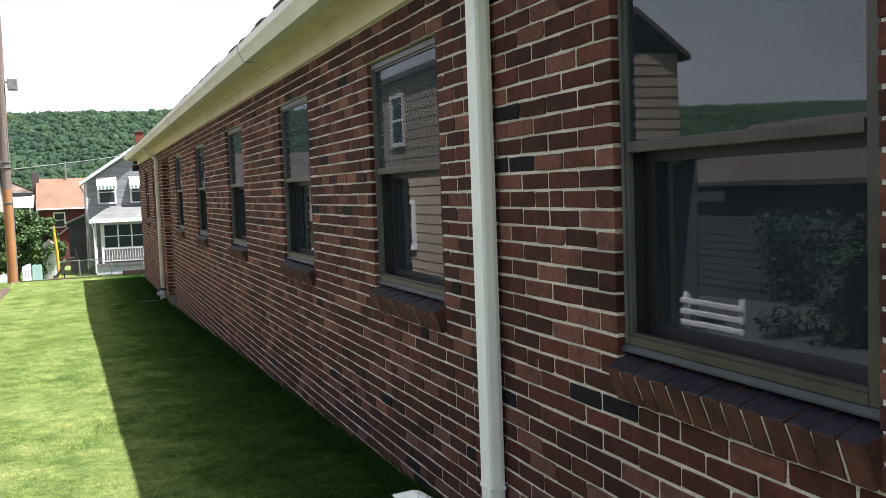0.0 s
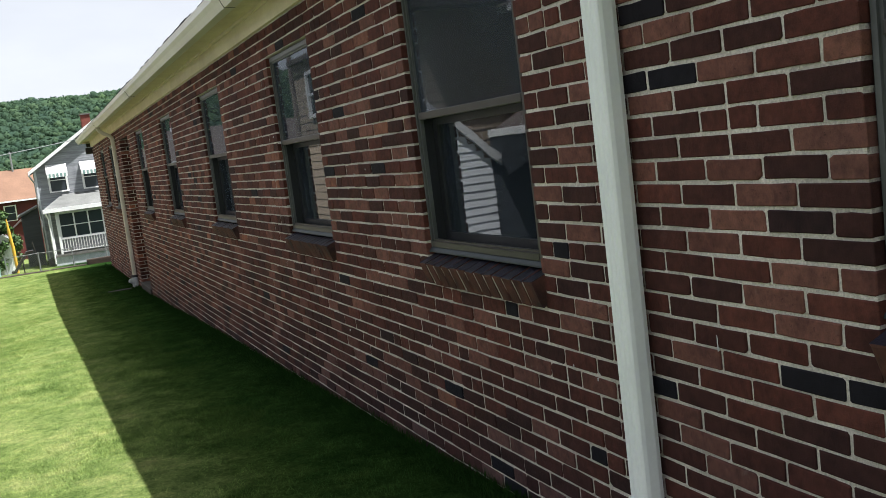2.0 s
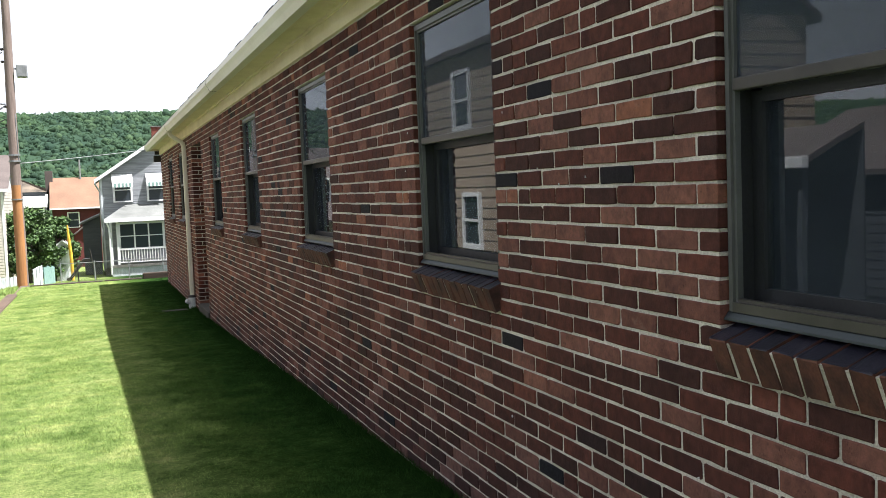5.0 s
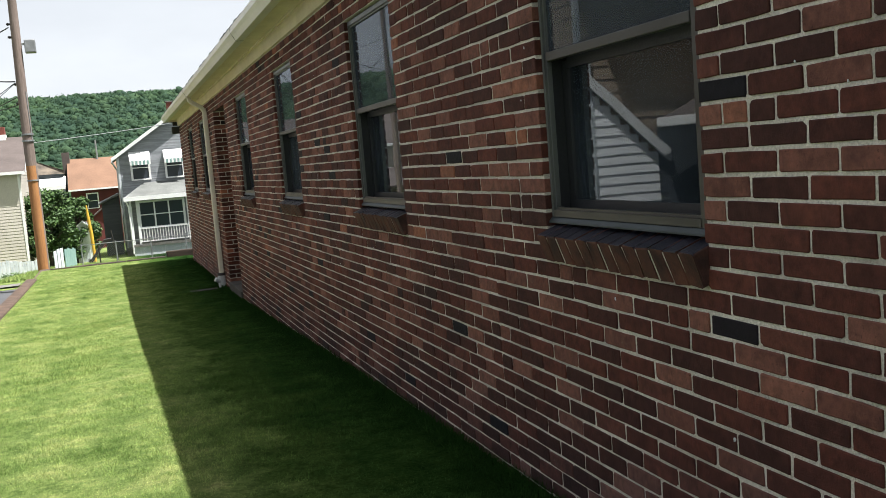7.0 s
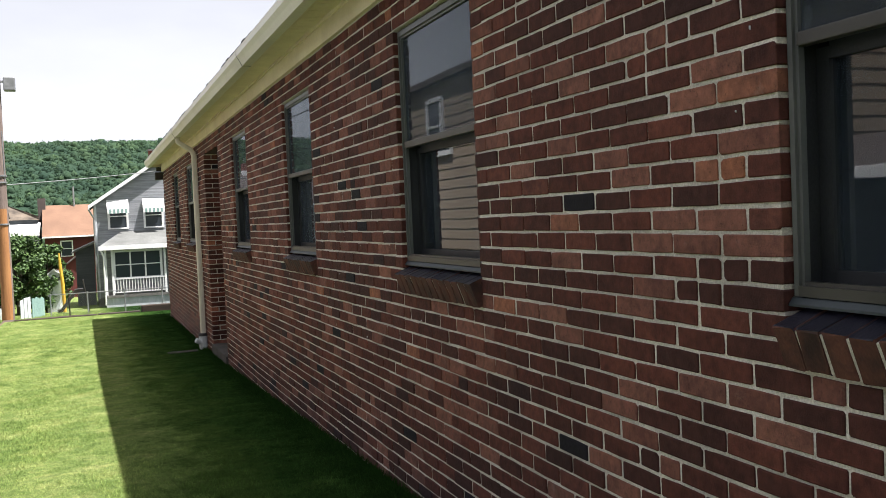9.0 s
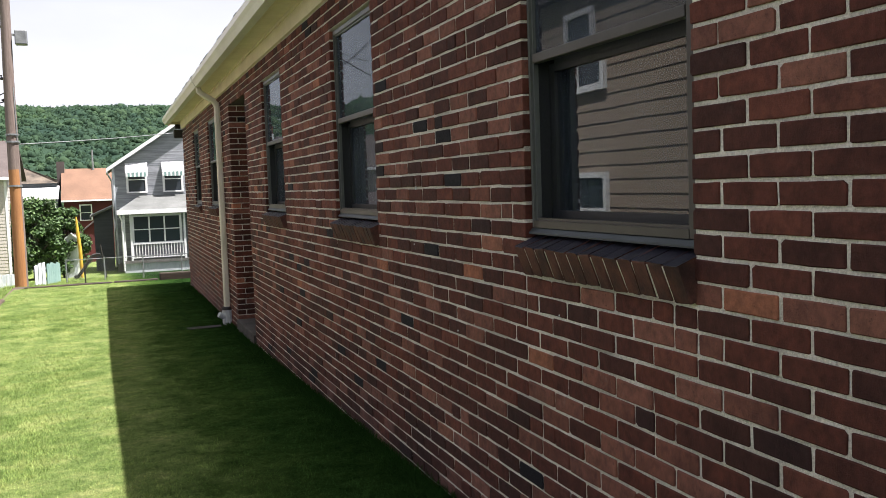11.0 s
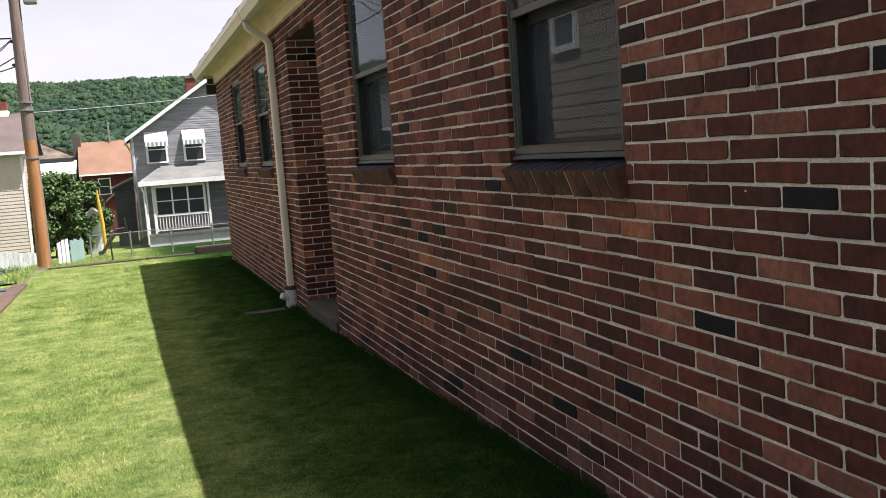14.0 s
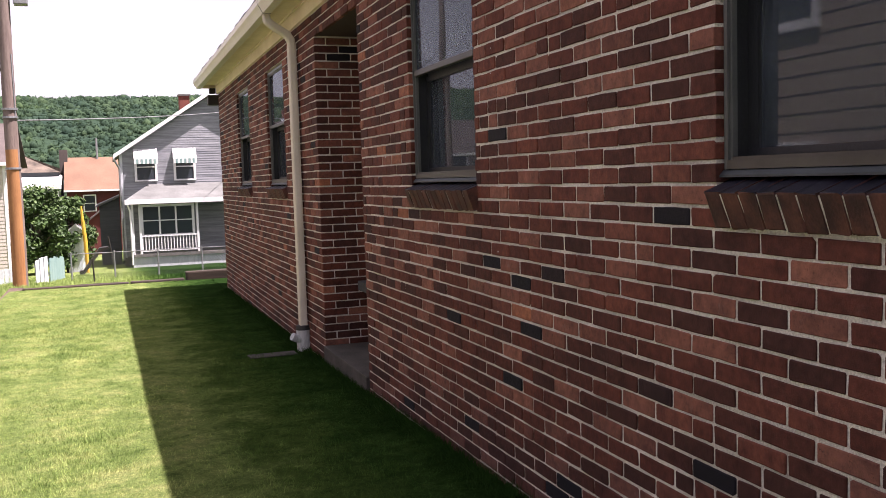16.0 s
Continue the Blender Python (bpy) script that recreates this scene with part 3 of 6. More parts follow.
def eaves():
    # frieze board on the wall, slatted soffit, fascia and gutter
    fr = boxes((FACE - 0.022, FACE + 0.006, Y0, YE1 - 0.05, TOP, TOP + 0.15), bevel=0.004)
    box(fr, FACE - 0.034, FACE - 0.022, Y0, YE1 - 0.05, TOP + 0.124, TOP + 0.149)
    tagged(link("trim_frieze", fr, CREAM), "cream painted frieze board under the eaves", "trim", kind="structure")
    bm = bmesh.new()
    y = Y0
    while y < YE1 - 0.08:
        box(bm, EAVE_X + 0.085, FACE - 0.024, y, y + 0.092, TOP + 0.151, TOP + 0.161)
        y += 0.098
    box(bm, EAVE_X + 0.085, FACE - 0.022, Y0, YE1 - 0.05, TOP + 0.162, TOP + 0.167)
    sof = link("trim_soffit", bm, CREAM)
    tagged(sof, "cream slatted vinyl soffit under the eaves", "soffit", kind="structure")
    tagged(link("trim_fascia", boxes((EAVE_X + 0.075, EAVE_X + 0.095, Y0 - 0.2, YE1, TOP + 0.105, EAVE_Z + 0.02), bevel=0.003), CREAM), "cream fascia board behind the gutter", "trim", kind="structure")
    # boxed end of the eaves
    bm = bmesh.new()
    prism(bm, [(EAVE_X + 0.09, TOP + 0.10), (FACE - 0.02, TOP + 0.10), (FACE + 0.25, TOP + 0.13), (FACE + 0.25, TOP + 0.33), (EAVE_X + 0.09, EAVE_Z + 0.005)], "y", YE1 - 0.045, YE1)
    tagged(link("trim_eave_end", bm, CREAM), "cream board closing the end of the eaves", "trim", kind="structure")

    g = empty("gutter", 0, 0, 0)
    tagged(g, "long cream aluminium rain gutter along the eaves", "gutter")
    lo, hi, back, out = TOP + 0.098, TOP + 0.225, EAVE_X + 0.072, EAVE_X - 0.045
    prof = [(back, hi), (back, lo), (out + 0.045, lo), (out + 0.022, lo + 0.045), (out, lo + 0.075), (out, hi), (out + 0.010, hi), (out + 0.010, lo + 0.080), (out + 0.031, lo + 0.048), (out + 0.050, lo + 0.010), (back - 0.006, lo + 0.010), (back - 0.006, hi)]
    seams = [Y0 - 0.2, 1.0, 7.2, 13.4, 19.6, YE1 + 0.02]
    for a, b in zip(seams, seams[1:]):
        bm = bmesh.new()
        prism(bm, prof, "y", a + 0.002, b)
        part("trough", bm, GUTTER, g)
    for s in seams[1:-1]:
        bm = bmesh.new()
        prism(bm, [(x + (-0.003 if x < out + 0.06 else 0), z - (0.003 if z < lo + 0.02 else 0)) for x, z in prof], "y", s - 0.02, s + 0.015)
        part("joint_band", bm, GUTTER, g)
        bm = bmesh.new()
        prism(bm, [(x + (-0.002 if x < out + 0.06 else 0), z - (0.002 if z < lo + 0.02 else 0)) for x, z in prof], "y", s - 0.028, s - 0.0205)
        part("sealant", bm, LAMP_DARK, g, "dark cracked sealant")
    bm = bmesh.new()
    prism(bm, prof[:6], "y", YE1 + 0.021, YE1 + 0.026)
    part("end_cap", bm, GUTTER, g)


eaves()


def ribbed(w, d, ribs=4):
    """Outline of a ribbed rectangular pipe, w across (y), d deep (x)."""
    pts = []
    for k in range(ribs):
        a, b = -w / 2 + w * k / ribs, -w / 2 + w * (k + 1) / ribs
        pts += [(-d / 2 + 0.005, a + 0.004), (-d / 2, a + 0.010), (-d / 2, b - 0.010), (-d / 2 + 0.005, b - 0.004)]
    pts += [(-d / 4, w / 2), (d / 4, w / 2), (d / 2, w / 2 - 0.006), (d / 2, -w / 2 + 0.006), (d / 4, -w / 2), (-d / 4, -w / 2)]
    return pts


def loft(bm, outline, stations):
    """Sweeps an outline (x, y) through stations of (x, y, z, tilt about y in degrees)."""
    rings = []
    for x, y, z, tilt in stations:
        m = pose(x, y, z, 0, tilt, 0)
        rings.append([bm.verts.new(m @ Vector((u, v, 0))) for u, v in outline])
    n = len(outline)
    for a, b in zip(rings, rings[1:]):
        for i in range(n):
            bm.faces.new((a[i], a[(i + 1) % n], b[(i + 1) % n], b[i]))
    bm.faces.new(rings[0])
    bm.faces.new(rings[-1])
    bmesh.ops.recalc_face_normals(bm, faces=bm.faces[:])


def downspout(y, mat, foot, label, boot):
    top = empty("downspout", 0, 0, 0)
    tagged(top, label, "downspout", "downspouts of the brick wall")
    w, d = 0.096, 0.07
    x = FACE - d / 2 - 0.016
    pipe = bmesh.new()
    loft(pipe, ribbed(w, d), [(x, y, foot, 0), (x, y, 1.0, 0), (x, y, TOP - 0.20, 0), (x, y, TOP - 0.17, 0)])
    part("pipe", pipe, mat, top)
    el = bmesh.new()
    loft(el, ribbed(w - 0.004, d - 0.004), [(x, y, TOP - 0.172, 0), (x - 0.004, y, TOP - 0.13, -20), (x - 0.04, y, TOP - 0.075, -50), (x - 0.17, y, TOP + 0.005, -55), (x - 0.215, y, TOP + 0.045, -28), (x - 0.225, y, TOP + 0.11, 0)])
    part("elbow", el, mat, top)
    for z in (0.86,):
        sb = boxes((x - d / 2 - 0.0015, x + d / 2 + 0.0015, y - w / 2 - 0.0025, y + w / 2 + 0.0025, z, z + 0.012))
        part("pipe_joint", sb, mat, top)
    if boot == "corrugated":
        bm = bmesh.new()
        way = [Vector(c) for c in ((x, y, foot + 0.03), (x, y + 0.02, foot - 0.08), (x, y + 0.12, foot - 0.15), (x, y + 0.40, foot - 0.155), (x - 0.01, y + 0.66, foot - 0.115), (x - 0.04, y + 0.86, foot - 0.115), (x - 0.10, y + 1.00, foot - 0.17), (x - 0.15, y + 1.08, foot - 0.25))]
        pts, rad = [], []
        for a, c in zip(way, way[1:]):
            steps = max(2, int((c - a).length / 0.011))
            for s in range(steps):
                pts.append(a.lerp(c, s / steps))
                rad.append(0.047 + 0.006 * (len(pts) % 2))
        tube(bm, pts, rad, 14)
        part("corrugated_elbow", bm, PIPE, top, "white corrugated drain elbow")
    else:
        gz = ground_z(FACE - 0.1, y)
        bm = bmesh.new()
        tube(bm, [(x, y, gz - 0.1), (x, y, foot - 0.02), (x, y, foot + 0.03)], [0.066, 0.066, 0.071], 16)
        part("drain_boot", bm, WHITE_OLD, top, "chipped white painted drain boot")
        bm = bmesh.new()
        tube(bm, [(x, y, foot + 0.02), (x, y, foot + 0.06), (x, y, foot + 0.065)], [0.073, 0.068, 0.054], 16)
        part("rubber_collar", bm, CABLE, top, "black rubber collar")
        bm = bmesh.new()
        tube(bm, [(x, y - 0.02, gz + 0.10), (x - 0.08, y - 0.03, gz + 0.13), (x - 0.115, y - 0.04, gz + 0.15)], [0.036, 0.038, 0.036], 12)
        part("drain_branch", bm, WHITE_OLD, top, "chipped white drain branch")
    return top


downspout(3.36, PIPE, 0.66, "white ribbed aluminium downspout fixed to the brick wall", "corrugated")
downspout(19.66, PIPE_OLD, 0.17, "yellowed ribbed downspout beside the recessed entry", "boot")


# ---------------------------------------------------------------- windows of the brick wall
def brick_mesh(name, length, height, depth, mat, seed, chip=0.0017, chamfer=0.0028):
    """One brick lying along y, its face at x = 0 looking to -x; uneven outline, softened edges."""
    r = random.Random(seed)
    me = bpy.data.meshes.new(name)
    v, f = brick_data(length, height, depth, r, chip, chamfer)
    me.from_pydata(v, [], f)
    me.materials.append(mat)
    return me


def brick_data(length, height, depth, r, chip, chamfer):
    l, h = length / 2, height / 2
    # corners worn by different amounts, some knocked off
    k = [0.0016 + 0.0026 * r.random() + (0.007 * r.random() if r.random() < 0.08 else 0.0) for _ in range(4)]
    ring = [(-l, -h + k[0]), (-l + k[0] * 1.3, -h), (r.uniform(-0.5, 0.5) * l, -h), (l - k[1] * 1.3, -h), (l, -h + k[1]), (l, h - k[2]), (l - k[2] * 1.3, h), (r.uniform(-0.5, 0.5) * l, h), (-l + k[3] * 1.3, h), (-l, h - k[3])]
    ring = [(a + r.uniform(-chip, chip), b + r.uniform(-chip, chip)) for a, b in ring]
    push = r.uniform(-0.0022, 0.0022)
    lean = r.uniform(-0.0012, 0.0012)
    front = [(push + lean * a / l, a * (1 - chamfer / l), b * (1 - chamfer / h)) for a, b in ring]
    edge = [(push + chamfer * 0.7, a, b) for a, b in ring]
    back = [(depth, a, b) for a, b in ring]
    v = front + edge + back
    f = [tuple(range(9, -1, -1))]
    for s in (0, 10):
        for i in range(10):
            j = (i + 1) % 10
            f.append((s + i, s + j, s + 10 + j, s + 10 + i))
    return v, f


SILL_MESHES = []
for k in range(4):
    me = bpy.data.meshes.new("brick")
    rr = random.Random(40 + k)
    w, hgt, dep = 0.0730 + rr.uniform(-0.003, 0.003), 0.113 + rr.uniform(-0.003, 0.003), 0.165
    bm = bmesh.new()
    box(bm, 0, dep, -w / 2, w / 2, -hgt, 0, bevel=0.006)
    for vv in bm.verts:
        vv.co += Vector((rr.uniform(-0.0025, 0.0025), rr.uniform(-0.003, 0.003), rr.uniform(-0.0025, 0.0025)))
    bm.to_mesh(me)
    bm.free()
    me.materials.append(SILL_FACE)
    me.materials.append(SILL_TOP)
    for p in me.polygons:
        p.material_index = 1 if p.normal.z > 0.5 else 0
    SILL_MESHES.append(me)


def window(k, a, b):
    top = empty("window_%d" % k, FACE, (a + b) / 2, SILL)
    tagged(top, "double-hung window in a bronze-grey metal frame, dark inside, with a brick sill", "window", "windows of the brick wall", "structure")
    c = (a + b) / 2

    def put(name, bm, mat, parent=None, label=""):
        ob = part(name, bm, mat, parent or top, label)
        if not parent:
            ob.matrix_parent_inverse = Matrix.Translation((-FACE, -c, -SILL))
            ob.location = (0, 0, 0)
        return ob
    x0 = FACE + 0.030
    W = 0.022
    lo, hi = SILL + 0.050, HEAD
    mid = 2.185
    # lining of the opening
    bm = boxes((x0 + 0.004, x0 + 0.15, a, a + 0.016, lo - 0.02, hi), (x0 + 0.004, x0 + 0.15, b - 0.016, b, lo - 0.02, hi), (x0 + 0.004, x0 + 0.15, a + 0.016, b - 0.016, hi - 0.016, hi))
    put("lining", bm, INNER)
    # outer frame: slim jambs, head and bottom rail with a stepped edge
    for ya, yb, mat in ((a + 0.008, a + 0.050, FRAME), (b - 0.026, b - 0.010, JAMB)):
        bm = boxes((x0 - 0.006, x0 + 0.022, ya, yb, lo, hi - 0.008))
        inner = (yb, yb + 0.010) if ya < (a + b) / 2 else (ya - 0.010, ya)
        box(bm, x0 + 0.004, x0 + 0.022, *inner, lo, hi - 0.008)
        put("jamb", bm, mat)
    bm = boxes((x0 - 0.006, x0 + 0.022, a + 0.050, b - 0.026, hi - 0.034, hi - 0.008), (x0 + 0.004, x0 + 0.022, a + 0.060, b - 0.036, hi - 0.046, hi - 0.034))
    put("head_rail", bm, JAMB)
    bm = boxes((x0 - 0.008, x0 + 0.022, a + 0.050, b - 0.026, lo, lo + 0.026), (x0 + 0.003, x0 + 0.022, a + 0.060, b - 0.036, lo + 0.026, lo + 0.036))
    put("bottom_rail", bm, FRAME)
    bm = boxes((x0 - 0.004, x0 + 0.030, a + 0.060, b - 0.036, mid, mid + 0.034), bevel=0.004)
    put("meeting_rail", bm, FRAME)
    # upper pane in front, lower sash and pane set back
    bm = boxes((x0 + 0.014, x0 + 0.018, a + 0.060, b - 0.036, mid + 0.034, hi - 0.039))
    g = put("pane", bm, GLASS if k < 2 else SCREENED, None, "upper glass pane" if k < 2 else "upper glass pane behind a fine insect screen")
    g.visible_shadow = False
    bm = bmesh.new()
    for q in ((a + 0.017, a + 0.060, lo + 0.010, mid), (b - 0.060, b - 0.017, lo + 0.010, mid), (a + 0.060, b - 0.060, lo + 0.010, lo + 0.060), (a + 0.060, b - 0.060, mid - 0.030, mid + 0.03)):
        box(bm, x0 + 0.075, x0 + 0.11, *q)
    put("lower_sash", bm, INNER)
    bm = boxes((x0 + 0.086, x0 + 0.090, a + 0.058, b - 0.058, lo + 0.058, mid - 0.028))
    g = put("pane", bm, GLASS if k < 5 else SCREENED, None, "lower glass pane")
    g.visible_shadow = False
    # metal subsill sloping to the bricks
    bm = bmesh.new()
    prism(bm, [(x0 - 0.018, SILL + 0.026), (x0 - 0.018, SILL + 0.032), (x0 - 0.004, lo - 0.002), (x0 + 0.15, lo + 0.004), (x0 + 0.15, SILL + 0.026)], "y", a + 0.002, b - 0.002)
    put("subsill", bm, LINER)
    # mortar bed of the sill and its bricks on edge
    bm = bmesh.new()
    prism(bm, [(FACE - 0.012, SILL - 0.121), (FACE - 0.0500, SILL - 0.0225), (FACE + 0.095, SILL + 0.022), (FACE + 0.095, SILL - 0.08)], "y", a + 0.04, b - 0.04)
    sill = put("window_sill", bm, MORTAR, None, "sloping sill of dark bricks set on edge")
    count = 13
    step = (b - a) / count
    for i in range(count):
        ob = new("brick", SILL_MESHES[(i * 7 + k * 3) % 4])
        ob.parent = sill
        ob.matrix_parent_inverse = sill.matrix_world.inverted()
        ob.location = (FACE - 0.056, a + (i + 0.5) * step - 0.012, SILL - 0.016)
        ob.rotation_euler = (radians(((i * 37 + k * 11) % 7 - 3) * 0.5), radians(-20), 0)
    return top


for k, (a, b) in enumerate(WINDOWS):
    window(k + 1, a, b)


# lamp under the far end of the eaves
lamp = empty("wall_lamp", FACE - 0.12, Y1 + 0.02, 2.85)
tagged(lamp, "small dark floodlight under the end of the eaves", "wall lamp")

# ---------------------------------------------------------------- retaining kerb, alley and lawn edge
def kerb():
    bm = bmesh.new()
    ys = [-20, -8, 0, 4.8, 7.8, 11.3, 15, 17.7, 22, 25.6]
    for a, b in zip(ys, ys[1:]):
        za, zb = along(LAWN, a) + 0.04, along(LAWN, b) + 0.04
        vs = []
        for y, z in ((a, za), (b, zb)):
            for x, dz in ((KERB[0], -2.2), (KERB[0], -0.02), (KERB[0] + 0.02, 0), (KERB[1] - 0.02, 0), (KERB[1], -0.02), (KERB[1], -2.2)):
                vs.append(bm.verts.new((x + 0.008 * noise.noise(Vector((y, x * 9, 1))), y, z + dz)))
        for i in range(5):
            bm.faces.new((vs[i], vs[i + 1], vs[i + 7], vs[i + 6]))
    bmesh.ops.remove_doubles(bm, verts=bm.verts[:], dist=0.0005)
    bmesh.ops.recalc_face_normals(bm, faces=bm.faces[:])
    tagged(link("retaining_wall", bm, KERB_TOP), "low retaining wall with a brown weathered concrete top", "retaining wall", kind="structure")
    low = boxes((KERB[0] + 0.03, KERB[1] + 0.05, 25.62, 29.3, -2.2, along(LAWN, 26) - 0.08), bevel=0.02)
    tagged(link("retaining_wall_end", low, KERB_TOP), "lower end of the brown concrete retaining wall", "retaining wall", kind="structure")


kerb()


def strip(name, x0, x1, y0, y1, lift, mat, label, category):
    bm = bmesh.new()
    nx, ny = 10, max(14, int(abs(y1 - y0)))
    g = [[bm.verts.new((x0 + (x1 - x0) * i / nx, y0 + (y1 - y0) * j / ny, ground_z(x0 + (x1 - x0) * i / nx, y0 + (y1 - y0) * j / ny) + lift)) for i in range(nx + 1)] for j in range(ny + 1)]
    for j in range(ny):
        for i in range(nx):
            bm.faces.new((g[j][i], g[j][i + 1], g[j + 1][i + 1], g[j + 1][i]))
    return tagged(link(name, bm, mat), label, category, kind="structure")


strip("road", -30, -2.75, 30.5, 37.4, 0.035, ASPHALT, "grey asphalt alley below the retaining wall", "road")
# unseen stretch, added so the lower panes reflect dark ground
strip("road", -34, -2.5, -40, 15.9, 0.04, ASPHALT, "grey asphalt alley below the retaining wall", "road")
strip("road", -5.45, -2.5, 15.9, 30.5, 0.04, ASPHALT, "grey asphalt alley below the retaining wall", "road")
# also out of view, added to darken what the first panes reflect
strip("road", -40, -9.2, 15.9, 30.4, 0.04, ASPHALT, "unseen added grey asphalt behind the tan house", "road")
strip("pavement", -30, -3.4, 38.6, 39.5, 0.04, CONCRETE, "narrow concrete pavement beside the alley", "pavement")

# low timbers that hold the far edge of the lawn
for k, (xa, xb, ya, yb, zt, h) in enumerate([(-1.65, 0.10, 28.22, 28.42, -0.11, 0.24), (0.12, 1.05, 28.24, 28.44, -0.10, 0.26), (1.08, 3.4, 28.25, 28.47, 0.02, 0.40)]):
    bm = boxes((xa, xb, ya, yb, zt - h, zt), bevel=0.025)
    bmesh.ops.subdivide_edges(bm, edges=bm.edges[:], cuts=2)
    for v in bm.verts:
        v.co += Vector((0, 0.02, 0.02)) * noise.noise(v.co * 3)
    tagged(link("edging_timber", bm, TIMBER), "rotting brown timber edging the lawn", "edging", "timbers edging the lawn")


# flat concrete slab that leads the drain water into the grass
bm = boxes((0.98, 1.42, 19.47, 19.66, -0.12, along(LAWN, 19.6) + 0.008), bevel=0.006)
tagged(link("splash_slab", bm, SLAB), "thin dark grey concrete slab in the grass below the drain", "splash slab")

# ---------------------------------------------------------------- houses
def siding(bm, u0, u1, z0, z1, place, pitch=0.115, top=None):
    """Overlapping boards on a wall. place(u, out, z) gives the point; top(u) is the sloping upper limit."""
    z = z0
    while z < z1 - 0.01:
        zt = min(z + pitch, z1)
        a, b = u0, u1
        if top:
            a, b = top(z, zt, u0, u1)
            if b - a < 0.05:
                break
        v = [bm.verts.new(place(u, o, w)) for u, o, w in ((a, 0.014, z), (b, 0.014, z), (b, 0.003, zt), (a, 0.003, zt), (a, 0.0, z), (b, 0.0, z))]
        bm.faces.new(v[:4])
        bm.faces.new((v[4], v[5], v[1], v[0]))
        z = zt
    bmesh.ops.recalc_face_normals(bm, faces=bm.faces[:])


def sash_window(parent, x, z, w, h, y, mat=WHITE, cols=1, rows=2):
    """A window set on a wall that faces south: casing, sill, bars and panes."""
    win = part("window", boxes((x - 0.11, x, y - 0.05, y + 0.02, z - 0.03, z + h + 0.11), (x + w, x + w + 0.11, y - 0.05, y + 0.02, z - 0.03, z + h + 0.11),
                               (x, x + w, y - 0.05, y + 0.02, z + h, z + h + 0.11), (x, x + w, y - 0.05, y + 0.02, z - 0.03, z)), mat, parent)
    part("sill", boxes((x - 0.11, x + w + 0.11, y - 0.10, y - 0.051, z - 0.07, z - 0.02)), mat, win)
    for i in range(1, rows):
        part("glazing_bar", boxes((x, x + w, y - 0.035, y - 0.012, z + h * i / rows - 0.025, z + h * i / rows + 0.025)), mat, win)
    for i in range(1, cols):
        part("glazing_bar", boxes((x + w * i / cols - 0.04, x + w * i / cols + 0.04, y - 0.040, y - 0.011, z, z + h)), mat, win)
    for i in range(cols):
        for j in range(rows):
            part("pane", boxes((x + w * i / cols + 0.02, x + w * (i + 1) / cols - 0.02, y - 0.010, y - 0.004, z + h * j / rows + 0.02, z + h * (j + 1) / rows - 0.02)), DARK_GLASS, win)
    return win


